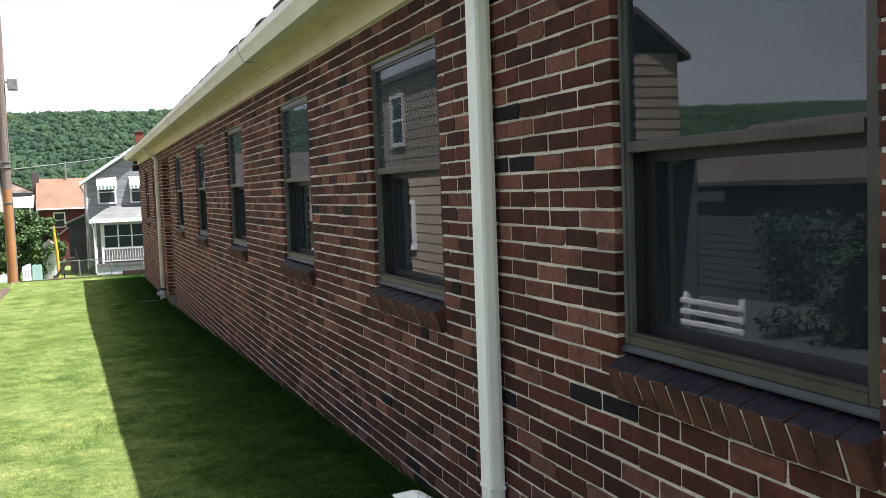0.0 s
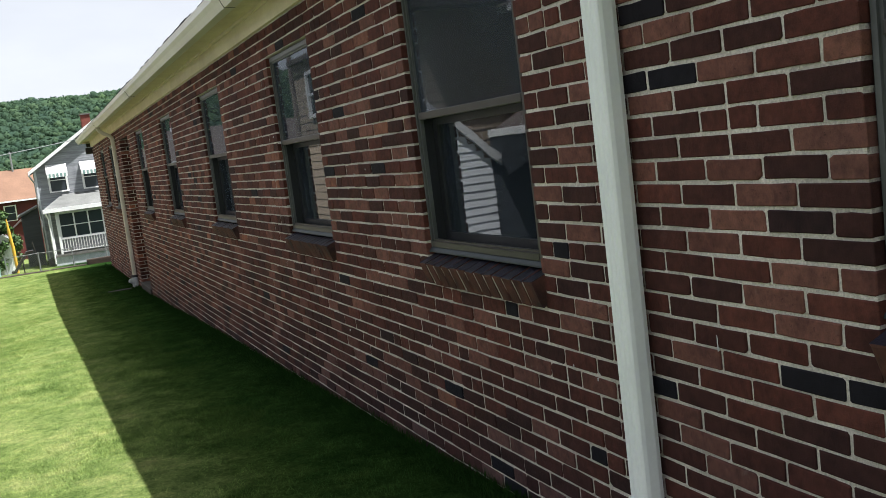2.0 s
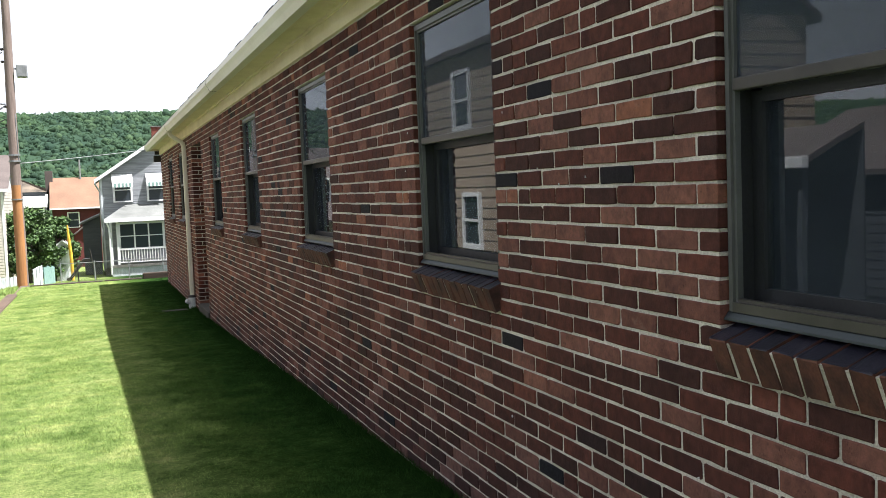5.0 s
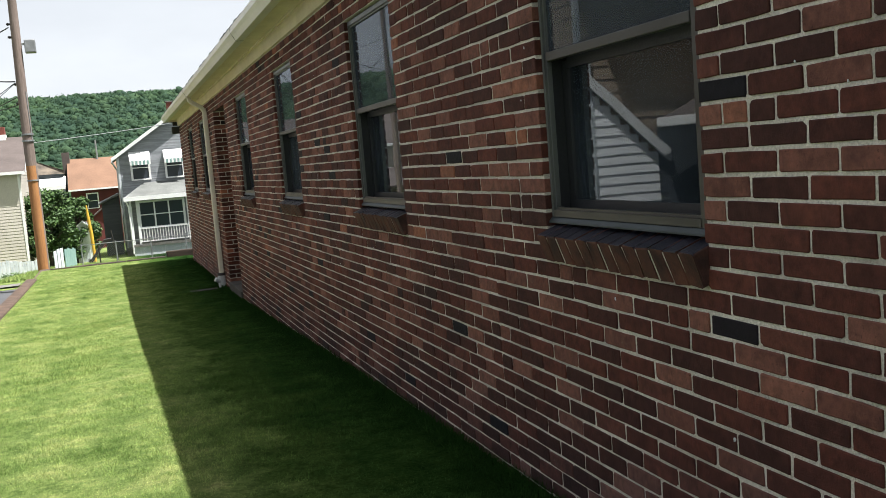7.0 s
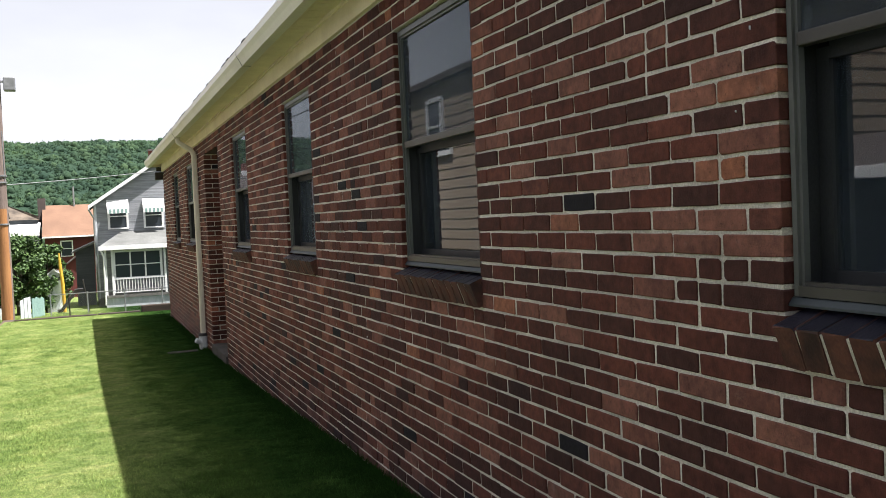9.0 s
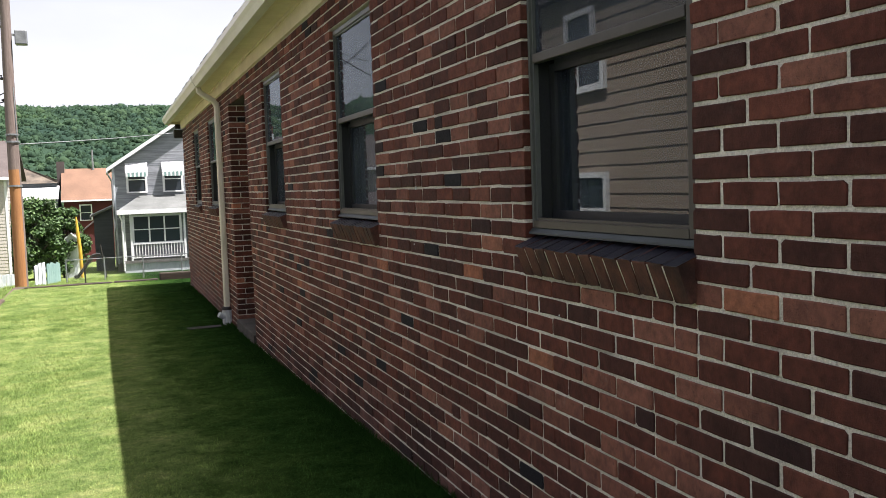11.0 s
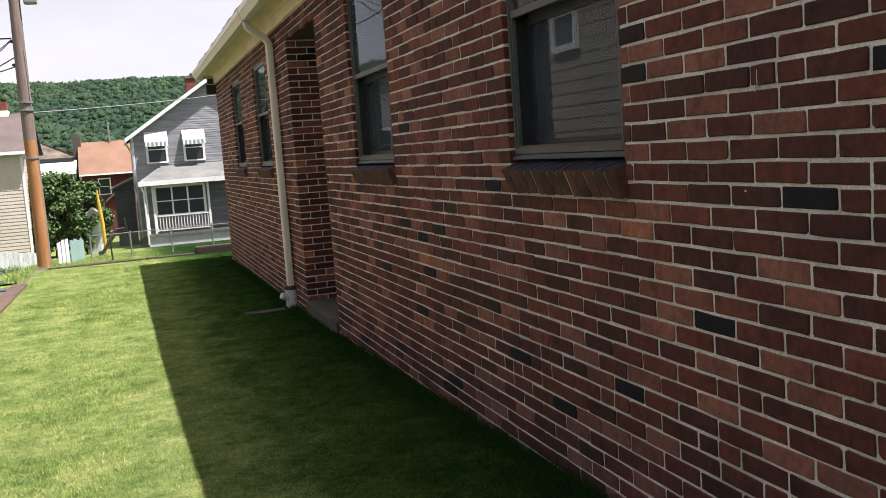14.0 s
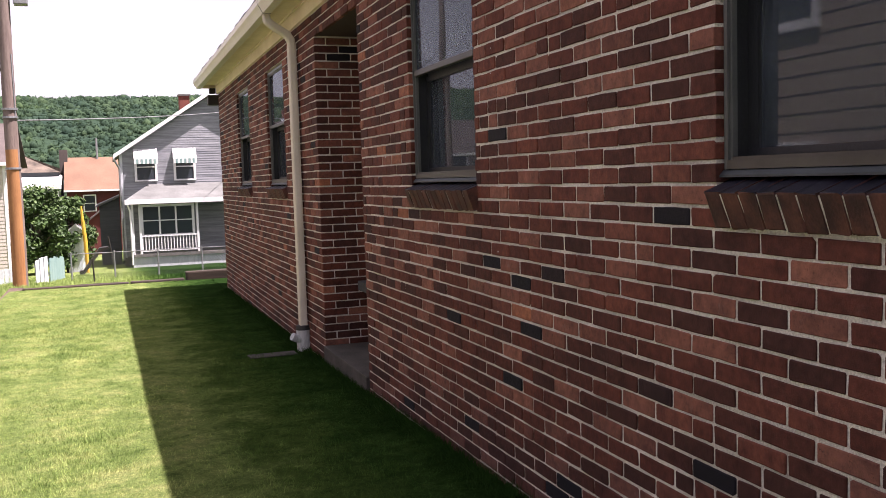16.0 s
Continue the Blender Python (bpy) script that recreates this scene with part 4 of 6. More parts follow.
def grey_house():
    Y = 60.0
    x0, x1, base, eave, slope = 0.42, 9.4, -2.3, 3.25, 0.645
    ridge = (x0 + x1) / 2
    rz = eave + slope * (ridge - x0)
    deep = 9.0
    h = empty("house", 0, 0, 0)
    tagged(h, "two-storey grey clapboard house with white-railed porch and awnings", "house")
    body = bmesh.new()
    prism(body, [(x0, base), (x1, base), (x1, eave), (ridge, rz), (x0, eave)], "y", Y + 0.02, Y + deep)
    part("wall", body, CLAP_GREY, h)
    cl = bmesh.new()

    def lim(za, zb, a, b):
        if zb <= eave:
            return a, b
        return x0 + (zb - eave) / slope, x1 - (zb - eave) / slope
    siding(cl, x0, x1, base + 0.35, rz, lambda u, o, z: (u, Y + 0.018 - o, z), 0.12, lim)
    part("siding", cl, CLAP_GREY, h)["kind"] = "stuff"
    part("foundation", boxes((x0 - 0.02, x1 + 0.02, Y - 0.02, Y + 0.01, base - 0.5, base + 0.34)), CONCRETE, h)
    for s in (1, -1):
        bm = bmesh.new()
        xe = x0 - 0.32 if s > 0 else x1 + 0.32
        ze = eave - slope * 0.32
        prism(bm, [(xe, ze + 0.02), (xe, ze + 0.16), (ridge, rz + 0.24), (ridge, rz + 0.10)], "y", Y - 0.27, Y + deep + 0.3)
        part("roof", bm, ROOF_GREY, h)
        bm = bmesh.new()
        prism(bm, [(xe, ze - 0.03), (xe, ze + 0.175), (ridge, rz + 0.255), (ridge, rz + 0.04)], "y", Y - 0.30, Y - 0.271)
        part("rake_board", bm, WHITE, h, "white rake board")
    part("corner_board", boxes((x0 - 0.03, x0 + 0.10, Y - 0.035, Y + 0.10, base + 0.3, eave)), WHITE_OLD, h)
    bm = tube(bmesh.new(), [(x0 - 0.30, Y - 0.35, eave - 0.25), (x0 - 0.05, Y - 0.12, eave - 0.75), (x0 - 0.05, Y - 0.12, base + 0.2)], 0.05, 8)
    part("downspout", bm, STEEL, h)
    ch = part("chimney", boxes((ridge - 1.25, ridge - 0.70, Y + 3.0, Y + 3.6, rz - 1.2, rz + 0.30), bevel=0.02), RED_BRICK, h, "red brick chimney")
    part("cap", boxes((ridge - 1.30, ridge - 0.65, Y + 2.95, Y + 3.65, rz + 0.301, rz + 0.38)), CONCRETE, ch)
    # upper windows with awnings
    for x in (1.20, 3.10):
        sash_window(h, x, 1.92, 0.88, 1.30, Y - 0.02)
        n = 11
        wa, wb = x - 0.13, x + 1.02
        awn = part("awning", boxes((wa, wb, Y - 0.612, Y - 0.590, 2.915, 2.940)), WHITE, h, "white slatted metal awning")
        for i in range(n):
            a, b = wa + (wb - wa) * i / n, wa + (wb - wa) * (i + 1) / n
            slat = bmesh.new()
            prism(slat, [(Y - 0.03, 3.50), (Y - 0.62, 2.98), (Y - 0.62, 2.95), (Y - 0.03, 3.46)], "x", a, b - 0.012 if i % 2 else b - 0.004)
            part("slat", slat, WHITE, awn)
            part("valance_tab", boxes((a + 0.004, b - 0.004, Y - 0.635, Y - 0.618, 2.72, 2.955)), TEAL if i % 2 else WHITE, awn)
    # porch
    py = Y - 2.2
    k = 0.955

    def at(x60, z60):
        return -0.14 + (x60 + 0.14) * k, 1.59 + (z60 - 1.59) * k
    pl, pe = at(0.75, 0.83)
    pr = 7.6
    floor_z = at(2.5, -1.86)[1]
    bm = bmesh.new()
    vs = [bm.verts.new(c) for c in ((pl - 0.2, py - 0.25, pe), (pr, py - 0.25, pe), (pr, Y - 0.03, 1.62), (1.75, Y - 0.03, 1.62))]
    f = bm.faces.new(vs)
    r = bmesh.ops.extrude_face_region(bm, geom=[f])
    for v in [e for e in r["geom"] if isinstance(e, bmesh.types.BMVert)]:
        v.co.z += 0.09
    bmesh.ops.recalc_face_normals(bm, faces=bm.faces[:])
    pch = part("porch", bm, ROOF_GREY, h, "pale shingled porch roof")
    part("porch_fascia", boxes((pl - 0.22, pr, py - 0.28, py - 0.25, pe - 0.12, pe + 0.11)), WHITE, pch)
    part("porch_floor", boxes((pl, pr, py, Y - 0.03, floor_z - 0.14, floor_z)), CONCRETE, pch)
    part("porch_base", boxes((pl + 0.05, pr, py + 0.08, py + 0.18, base - 0.5, floor_z - 0.14)), WHITE_OLD, pch)
    for x in (pl + 0.05, at(1.16, 0)[0], at(4.0, 0)[0], 6.4):
        part("post", boxes((x, x + 0.11, py + 0.02, py + 0.13, floor_z, pe - 0.01), bevel=0.01), WHITE, pch)
    wx0, wz1 = at(1.32, 0.55)
    wx1, wz0 = at(3.75, -0.88)
    sash_window(pch, wx0 + 0.05, wz0, wx1 - wx0, wz1 - wz0, py + 0.20, WHITE, 3, 2)
    part("porch_ceiling", boxes((pl, pr, py + 0.2, Y - 0.03, pe - 0.10, pe - 0.05)), WHITE_OLD, pch)
    rt, rb = at(2, -0.98)[1], at(2, -1.74)[1]
    xa, xb = at(1.22, 0)[0], at(4.0, 0)[0]
    part("hand_rail", boxes((xa, xb, py + 0.03, py + 0.11, rt, rt + 0.06), (xa, xb, py + 0.04, py + 0.10, rb, rb + 0.05)), WHITE, pch)
    n = 18
    for i in range(n):
        x = xa + (xb - xa) * (i + 0.5) / n
        part("baluster", boxes((x - 0.022, x + 0.022, py + 0.05, py + 0.09, rb + 0.05, rt)), WHITE, pch)
    part("porch_downspout", tube(bmesh.new(), [(pl - 0.12, py - 0.2, pe - 0.05), (pl + 0.02, py - 0.06, pe - 0.45), (pl + 0.02, py - 0.06, base + 0.1)], 0.045, 8), WHITE, pch)


grey_house()


def dark_shed():
    Y = 63.0
    h = empty("shed", 0, 0, 0)
    tagged(h, "dark slate clapboard lean-to shed beside the grey house", "shed")
    bm = bmesh.new()
    prism(bm, [(-0.72, -2.9), (0.30, -2.9), (0.30, 1.05), (-0.72, 0.60)], "y", Y, Y + 5)
    part("wall", bm, CLAP_DARK, h)
    bm = bmesh.new()
    siding(bm, -0.72, 0.30, -2.5, 0.55, lambda u, o, z: (u, Y - 0.002 - o, z), 0.12)
    part("siding", bm, CLAP_DARK, h)["kind"] = "stuff"
    bm = bmesh.new()
    prism(bm, [(-0.92, 0.54), (-0.92, 0.64), (0.33, 1.18), (0.33, 1.08)], "y", Y - 0.25, Y + 5.2)
    part("roof", bm, ROOF_GREY, h)


dark_shed()


def red_house():
    Y = 100.0
    h = empty("house", 0, 0, 0)
    tagged(h, "dark red sided house with a rust-orange roof", "house")
    x0, x1 = -4.0, 6.0
    part("wall", boxes((x0 + 0.2, x1, Y, Y + 8, -5, 1.5)), CLAP_RED, h)
    bm = bmesh.new()
    siding(bm, x0 + 0.2, x1, -4.2, 1.4, lambda u, o, z: (u, Y - 0.002 - o, z), 0.16)
    part("siding", bm, CLAP_RED, h)["kind"] = "stuff"
    bm = bmesh.new()
    prism(bm, [(Y - 0.5, 1.38), (Y - 0.5, 1.46), (Y + 4.0, 4.50), (Y + 4.0, 4.42)], "x", x0, x1)
    part("roof", bm, ROOF_RUST, h)
    bm = bmesh.new()
    prism(bm, [(Y + 4.0, 4.46), (Y + 4.0, 4.4), (Y + 8.5, 1.4), (Y + 8.5, 1.5)], "x", x0, x1)
    part("roof", bm, ROOF_RUST, h)
    part("gutter", boxes((x0, x1, Y - 0.62, Y - 0.5, 1.30, 1.45)), WHITE, h)
    sash_window(h, -2.35, -0.45, 0.9, 1.35, Y - 0.03)
    part("chimney", boxes((x0 - 0.4, x0 + 0.3, Y + 3.4, Y + 4.2, 2.4, 5.2)), ROOF_BROWN, h, "dark brick chimney")
    part("vent_pipe", tube(bmesh.new(), [(-1.1, Y + 3.8, 4.2), (-1.1, Y + 3.8, 6.3)], 0.09, 8), STEEL, h)
    # small gabled entry in front
    bm = bmesh.new()
    prism(bm, [(-2.0, -4.5), (0.0, -4.5), (0.0, -1.1), (-1.0, -0.3), (-2.0, -1.1)], "y", Y - 14, Y - 12)
    ent = part("entry", bm, CLAP_RED, h)
    for s in (1, -1):
        bm = bmesh.new()
        prism(bm, [(-1.0 - s * 1.2, -1.25), (-1.0 - s * 1.2, -1.13), (-1.0, -0.17), (-1.0, -0.29)], "y", Y - 14.2, Y - 12)
        part("entry_roof", bm, ROOF_BROWN, ent)


red_house()


def long_house():
    Y = 98.0
    h = empty("house", 0, 0, 0)
    tagged(h, "low dark house with a white porch roof", "house")
    part("wall", boxes((-16, -4.3, Y + 2, Y + 9, -5, 3.2)), CLAP_DARK, h)
    bm = bmesh.new()
    prism(bm, [(Y - 0.5, 1.75), (Y - 0.5, 1.95), (Y + 2.4, 2.85), (Y + 2.4, 2.65)], "x", -16.5, -4.1)
    part("porch_roof", bm, WHITE, h, "white metal porch roof")
    part("porch_fascia", boxes((-16.5, -4.1, Y - 0.56, Y - 0.5, 1.6, 1.97)), WHITE, h)
    bm = bmesh.new()
    v = [bm.verts.new(c) for c in ((-16, Y + 1.8, 3.1), (-4.2, Y + 1.8, 3.1), (-4.2, Y + 1.9, 3.4), (-8.2, Y + 5.5, 5.1), (-16, Y + 5.5, 5.1), (-16, Y + 9.2, 3.1), (-4.2, Y + 9.2, 3.1))]
    bm.faces.new((v[0], v[1], v[2], v[3], v[4]))
    bm.faces.new((v[4], v[3], v[6], v[5]))
    bm.faces.new((v[3], v[2], v[1], v[6]))
    bm.faces.new((v[0], v[4], v[5]))
    bm.faces.new((v[0], v[5], v[6], v[1]))
    bmesh.ops.recalc_face_normals(bm, faces=bm.faces[:])
    part("roof", bm, ROOF_OLD, h)
    for x in (-13.0, -10.3, -6.2):
        sash_window(h, x, -0.2, 1.0, 1.5, Y + 1.96)
    for x in (-15.5, -11.7, -7.9, -4.5):
        part("post", boxes((x, x + 0.14, Y - 0.3, Y - 0.16, -5, 1.75)), WHITE, h)


long_house()


def beige_house():
    Y, xc = 53.0, -4.2
    h = empty("house", 0, 0, 0)
    tagged(h, "two-storey beige vinyl-sided house with a stone-faced addition", "house")
    part("wall", boxes((-15.5, xc, Y, Y + 7.5, -3, 2.80)), CLAP_BEIGE, h)
    bm = bmesh.new()
    siding(bm, -15.5, xc, -1.75, 2.75, lambda u, o, z: (u, Y - 0.002 - o, z), 0.15)
    siding(bm, Y, Y + 7.5, -1.75, 2.75, lambda u, o, z: (xc + 0.002 + o, u, z), 0.15)
    part("siding", bm, CLAP_BEIGE, h)["kind"] = "stuff"
    part("corner_board", boxes((xc - 0.07, xc + 0.035, Y - 0.035, Y + 0.07, -1.8, 2.8)), WHITE, h)
    bm = bmesh.new()
    prism(bm, [(Y, 2.8), (Y + 3.75, 4.5), (Y + 7.5, 2.8)], "x", xc - 0.02, xc)
    part("gable", bm, WHITE, h)
    for s in (0, 1):
        bm = bmesh.new()
        for a, b in ((0.0, 1.0),):
            p = [(Y - 0.22 + 3.97 * a, 2.66 + 1.92 * a), (Y - 0.22 + 3.97 * a, 2.73 + 1.92 * a), (Y - 0.22 + 3.97 * b, 2.69 + 1.92 * b), (Y - 0.22 + 3.97 * b, 2.64 + 1.92 * b)]
            if s:
                p = [(2 * Y + 7.5 - u, w) for u, w in p]
            prism(bm, p, "x", -15.9, xc + 0.30)
        part("roof", bm, ROOF_BROWN, h)
    part("gutter", boxes((-15.9, xc + 0.3, Y - 0.33, Y - 0.225, 2.62, 2.76)), WHITE, h)
    ch = part("chimney", boxes((-5.35, -4.9, Y + 3.5, Y + 4.1, 4.2, 5.15), bevel=0.02), RED_BRICK, h)
    part("flashing", boxes((-5.38, -4.87, Y + 3.45, Y + 4.15, 4.2, 4.75)), WHITE, ch)
    for x, z in ((-6.80, 1.25), (-9.02, 1.25), (-13.0, 1.25), (-6.72, -1.42)):
        sash_window(h, x, z, 0.78, 1.38, Y - 0.03)
    # stone addition with its own roof
    ax = -7.05
    ad = part("addition", boxes((-15.5, ax, Y - 3.2, Y - 0.05, -3, 0.52)), STONE, h, "addition faced in ledge stone")
    bm = bmesh.new()
    r = random.Random(5)
    z = -1.8
    while z < 0.38:
        hh = r.choice((0.07, 0.10, 0.13))
        x = -13.0 + r.uniform(0, 0.3)
        while x < ax - 0.05:
            ww = r.uniform(0.2, 0.55)
            box(bm, x, min(ax, x + ww - 0.012), Y - 3.2 - r.uniform(0.015, 0.05), Y - 3.19, z, z + hh - 0.012)
            x += ww
        z += hh
    part("stone_veneer", bm, STONE, ad)["kind"] = "stuff"
    bm = bmesh.new()
    v = [(-15.8, Y - 3.6, 0.42), (ax + 0.5, Y - 3.6, 0.42), (ax + 0.5, Y - 0.04, 0.47), (-9.0, Y - 0.04, 1.35), (-15.8, Y - 0.04, 1.35)]
    vs = [bm.verts.new(c) for c in v]
    f = bm.faces.new((vs[0], vs[1], vs[2], vs[3], vs[4]))
    r2 = bmesh.ops.extrude_face_region(bm, geom=[f])
    for e in r2["geom"]:
        if isinstance(e, bmesh.types.BMVert):
            e.co.z += 0.10
    bmesh.ops.recalc_face_normals(bm, faces=bm.faces[:])
    part("roof", bm, ROOF_BROWN, ad)
    part("fascia", boxes((ax + 0.08, ax + 0.52, Y - 3.66, Y - 3.60, 0.37, 0.54)), WHITE, ad)
    part("downspout", tube(bmesh.new(), [(ax + 0.1, Y - 0.9, 0.40), (ax + 0.1, Y - 0.9, -1.8)], 0.05, 8), LAMP_DARK, ad)
    part("door", boxes((ax - 0.62, ax - 0.14, Y - 3.26, Y - 3.2, -1.75, 0.2)), WHITE, ad)


beige_house()


def side_house():
    """House across the alley: tan walls, a white-ended wing and a deep porch; it shows as a reflection in the panes."""
    X, WX = -5.5, -3.45
    ya, yb, base, eave = 14.6, 24.6, -1.35, 4.45
    wy = 16.5
    h = empty("house", 0, 0, 0)
    tagged(h, "tan vinyl-sided house with a white-ended wing and shady porch", "house")
    part("wall", boxes((X - 2.0, X, ya, yb, base - 1, eave)), CLAP_TAN, h)
    bm = bmesh.new()
    siding(bm, ya, yb, 2.2, eave - 0.05, lambda u, o, z: (X + 0.002 + o, u, z), 0.20)
    siding(bm, X - 2.0, X, base + 0.4, eave - 0.05, lambda u, o, z: (u, ya - 0.002 - o, z), 0.20)
    part("siding", bm, CLAP_TAN, h)["kind"] = "stuff"
    for s in (1, -1):
        bm = bmesh.new()
        xe = X + 0.20 if s > 0 else X - 2.20
        prism(bm, [(xe, eave - 0.12), (xe, eave), (X - 1.0, eave + 0.85), (X - 1.0, eave + 0.73)], "y", ya - 0.15, yb + 0.1)
        part("roof", bm, ROOF_BROWN, h)
    part("gutter", boxes((X + 0.20, X + 0.30, ya - 0.15, yb + 0.1, eave - 0.16, eave - 0.03)), WHITE, h)

    def east_window(parent, x, y, z, w, hh):
        win = part("window", boxes((x, x + 0.07, y - 0.08, y, z, z + hh), (x, x + 0.07, y + w, y + w + 0.08, z, z + hh), (x, x + 0.07, y, y + w, z + hh - 0.08, z + hh),
                                   (x, x + 0.07, y, y + w, z, z + 0.1), (x + 0.026, x + 0.06, y, y + w, z + hh / 2 - 0.02, z + hh / 2 + 0.03)), WHITE, parent)
        part("pane", boxes((x + 0.018, x + 0.026, y, y + w, z + 0.1, z + hh - 0.08)), DARK_GLASS, win)
    for y in (15.0, 17.4):
        east_window(h, X, y, 3.33, 0.80, 0.95)
    # wing in front, its south end clad low down in white boards under a sloping pent
    wing = part("wing", boxes((X + 0.03, WX, wy + 0.02, yb, base - 0.6, eave)), CLAP_TAN, h, "tan wing with white boards low on its south end")
    bm = bmesh.new()
    siding(bm, wy, yb, base + 0.3, eave - 0.05, lambda u, o, z: (WX + 0.002 + o, u, z), 0.20)
    siding(bm, X + 0.03, WX, 1.6, eave - 0.05, lambda u, o, z: (u, wy + 0.018 - o, z), 0.20)
    part("siding", bm, CLAP_TAN, wing)["kind"] = "stuff"
    # overhang lengthened to put shade on the wing's south face
    part("flat_roof", boxes((X + 0.31, WX + 0.15, wy - 0.45, yb + 0.1, eave + 0.004, eave + 0.12)), ROOF_BROWN, wing)
    bm = bmesh.new()
    siding(bm, WX - 1.15, WX, base + 0.3, 2.68, lambda u, o, z: (u, wy - 0.008 - o, z), 0.15, lambda za, zb, p, q: (max(p, WX - 1.15 + max(0.0, zb - 1.64) * 1.08), q))
    part("siding", bm, PORCH_WHITE, wing)["kind"] = "stuff"
    bm = bmesh.new()
    prism(bm, [(WX - 1.32, 1.48), (WX - 1.32, 1.68), (WX + 0.11, 2.97), (WX + 0.11, 2.77)], "y", wy - 0.085, wy - 0.034)
    part("rake_board", bm, WHITE, wing)
    part("corner_board", boxes((WX - 0.05, WX + 0.03, wy - 0.033, wy + 0.05, base, eave)), WHITE_OLD, wing)
    # dark sheet over the tan wall in place of the porch's shade
    part("dark_end", boxes((X + 0.10, WX - 1.16, wy - 0.012, wy - 0.006, base, 2.1)), CLAP_DARK, wing, "dark panel standing in for the porch's shade")
    east_window(wing, WX + 0.004, 18.80, 0.75, 0.75, 1.10)
    for y in (18.80, 22.6):
        east_window(wing, WX + 0.004, y, 3.02, 0.72, 1.15)
    # deep porch with a long white gutter and a dark back wall
    bm = bmesh.new()
    prism(bm, [(X + 0.03, 2.50), (X + 0.03, 2.58), (X + 0.92, 2.16), (X + 0.92, 2.08)], "y", 11.6, wy - 0.2)
    pch = part("porch", bm, ROOF_BROWN, h, "dark shingled porch roof")
    part("porch_gutter", boxes((X + 0.92, X + 1.02, 11.6, wy - 0.2, 2.02, 2.16), bevel=0.01), WHITE, pch)
    part("porch_back", boxes((X + 0.03, X + 0.06, 11.6, wy - 0.2, base, 2.48)), CLAP_DARK, pch)
    part("porch_deck", boxes((X + 0.06, X + 0.95, 11.6, wy - 0.2, base - 0.1, -0.55)), CLAP_DARK, pch)
    for y in (11.7, 14.0):
        part("post", boxes((X + 0.84, X + 0.92, y, y + 0.08, -0.55, 2.08)), CLAP_DARK, pch)


side_house()


def garage():
    """Low dark garage west of the alley; it shows as a reflection in the panes."""
    g = empty("garage", 0, 0, 0)
    tagged(g, "low dark green garage with a brown shingled roof", "garage")
    x, ya, yb, z0 = -12.4, 4.0, 21.5, -1.5
    part("wall", boxes((x - 6, x, ya, yb, z0, 2.0)), CLAP_DARK, g)
    bm = bmesh.new()
    siding(bm, ya, yb, z0 + 0.7, 1.95, lambda u, o, z: (x + 0.002 + o, u, z), 0.2)
    part("siding", bm, CLAP_DARK, g)["kind"] = "stuff"
    for sgn in (1, -1):
        xe = x - 3 + sgn * 3.3
        bm = bmesh.new()
        prism(bm, [(xe, 1.86), (xe, 1.98), (x - 3, 3.62), (x - 3, 3.50)], "y", ya - 0.3, yb + 0.3)
        part("roof", bm, ROOF_BROWN, g)
    part("window", boxes((x + 0.02, x + 0.06, 19.5, 20.8, 1.45, 1.72)), WHITE, g)
    # white slatted rail by the garage drive
    r = empty("slatted_rail", 0, 0, 0)
    tagged(r, "low white slatted rail beside the alley", "railing")
    gz = ground_z(-4.4, 10)
    for k in range(4):
        part("slat", boxes((-4.42, -4.38, 9.3, 10.6, gz + 0.72 + 0.15 * k, gz + 0.79 + 0.15 * k), bevel=0.008), WHITE, r)
    for y in (9.35, 10.5):
        part("post", boxes((-4.48, -4.42, y, y + 0.07, gz - 0.1, gz + 1.32), bevel=0.008), WHITE, r)


garage()


# ---------------------------------------------------------------- fences, pole, cables, sign
def plank_fence(name, a, b, height, mat, label, board=0.14, gap=0.012, seed=1):
    r = random.Random(seed)
    f = empty(name, *a)
    f.location = (0, 0, 0)
    tagged(f, label, "fence")
    A, B = Vector(a), Vector(b)
    n = int((B - A).length / (board + gap))
    d = (B - A).normalized()
    side = Vector((-d.y, d.x, 0))
    for i in range(n):
        p = A + (B - A) * (i / n)
        hgt = height * r.uniform(0.93, 1.03)
        bm = bmesh.new()
        q = [p, p + d * board]
        vs = []
        for s in (0, 0.022):
            for c in q:
                vs += [bm.verts.new(c + side * s), bm.verts.new(c + side * s + Vector((0, 0, hgt)))]
        for t in ((0, 1, 3, 2), (4, 6, 7, 5), (0, 4, 5, 1), (2, 3, 7, 6), (1, 5, 7, 3), (0, 2, 6, 4)):
            bm.faces.new([vs[k] for k in t])
        bmesh.ops.recalc_face_normals(bm, faces=bm.faces[:])
        part("board", bm, mat, f)
    for z in (0.2, 0.75):
        bm = tube(bmesh.new(), [A + side * 0.05 + Vector((0, 0, z * height)), B + side * 0.05 + Vector((0, 0, z * height))], 0.03, 4)
        part("rail", bm, mat, f)
    return f


plank_fence("board_fence", (-8.2, 44.6, ground_z(-8.2, 44.6)), (-3.05, 45.3, ground_z(-3.0, 45.3) - 0.35), 1.0, WHITE_OLD, "peeling white board fence in front of the beige house", seed=2)
plank_fence("picket_fence", (-2.15, 38.2, ground_z(-2.15, 38.2)), (-1.85, 38.6, ground_z(-1.85, 38.6)), 0.78, WHITE_OLD, "short white board fence beside the utility pole", seed=3)
plank_fence("picket_fence", (-1.82, 38.7, ground_z(-1.8, 38.7)), (-1.60, 42.0, ground_z(-1.6, 42)), 0.72, TEAL, "faded teal board fence running back from the pole", seed=4)


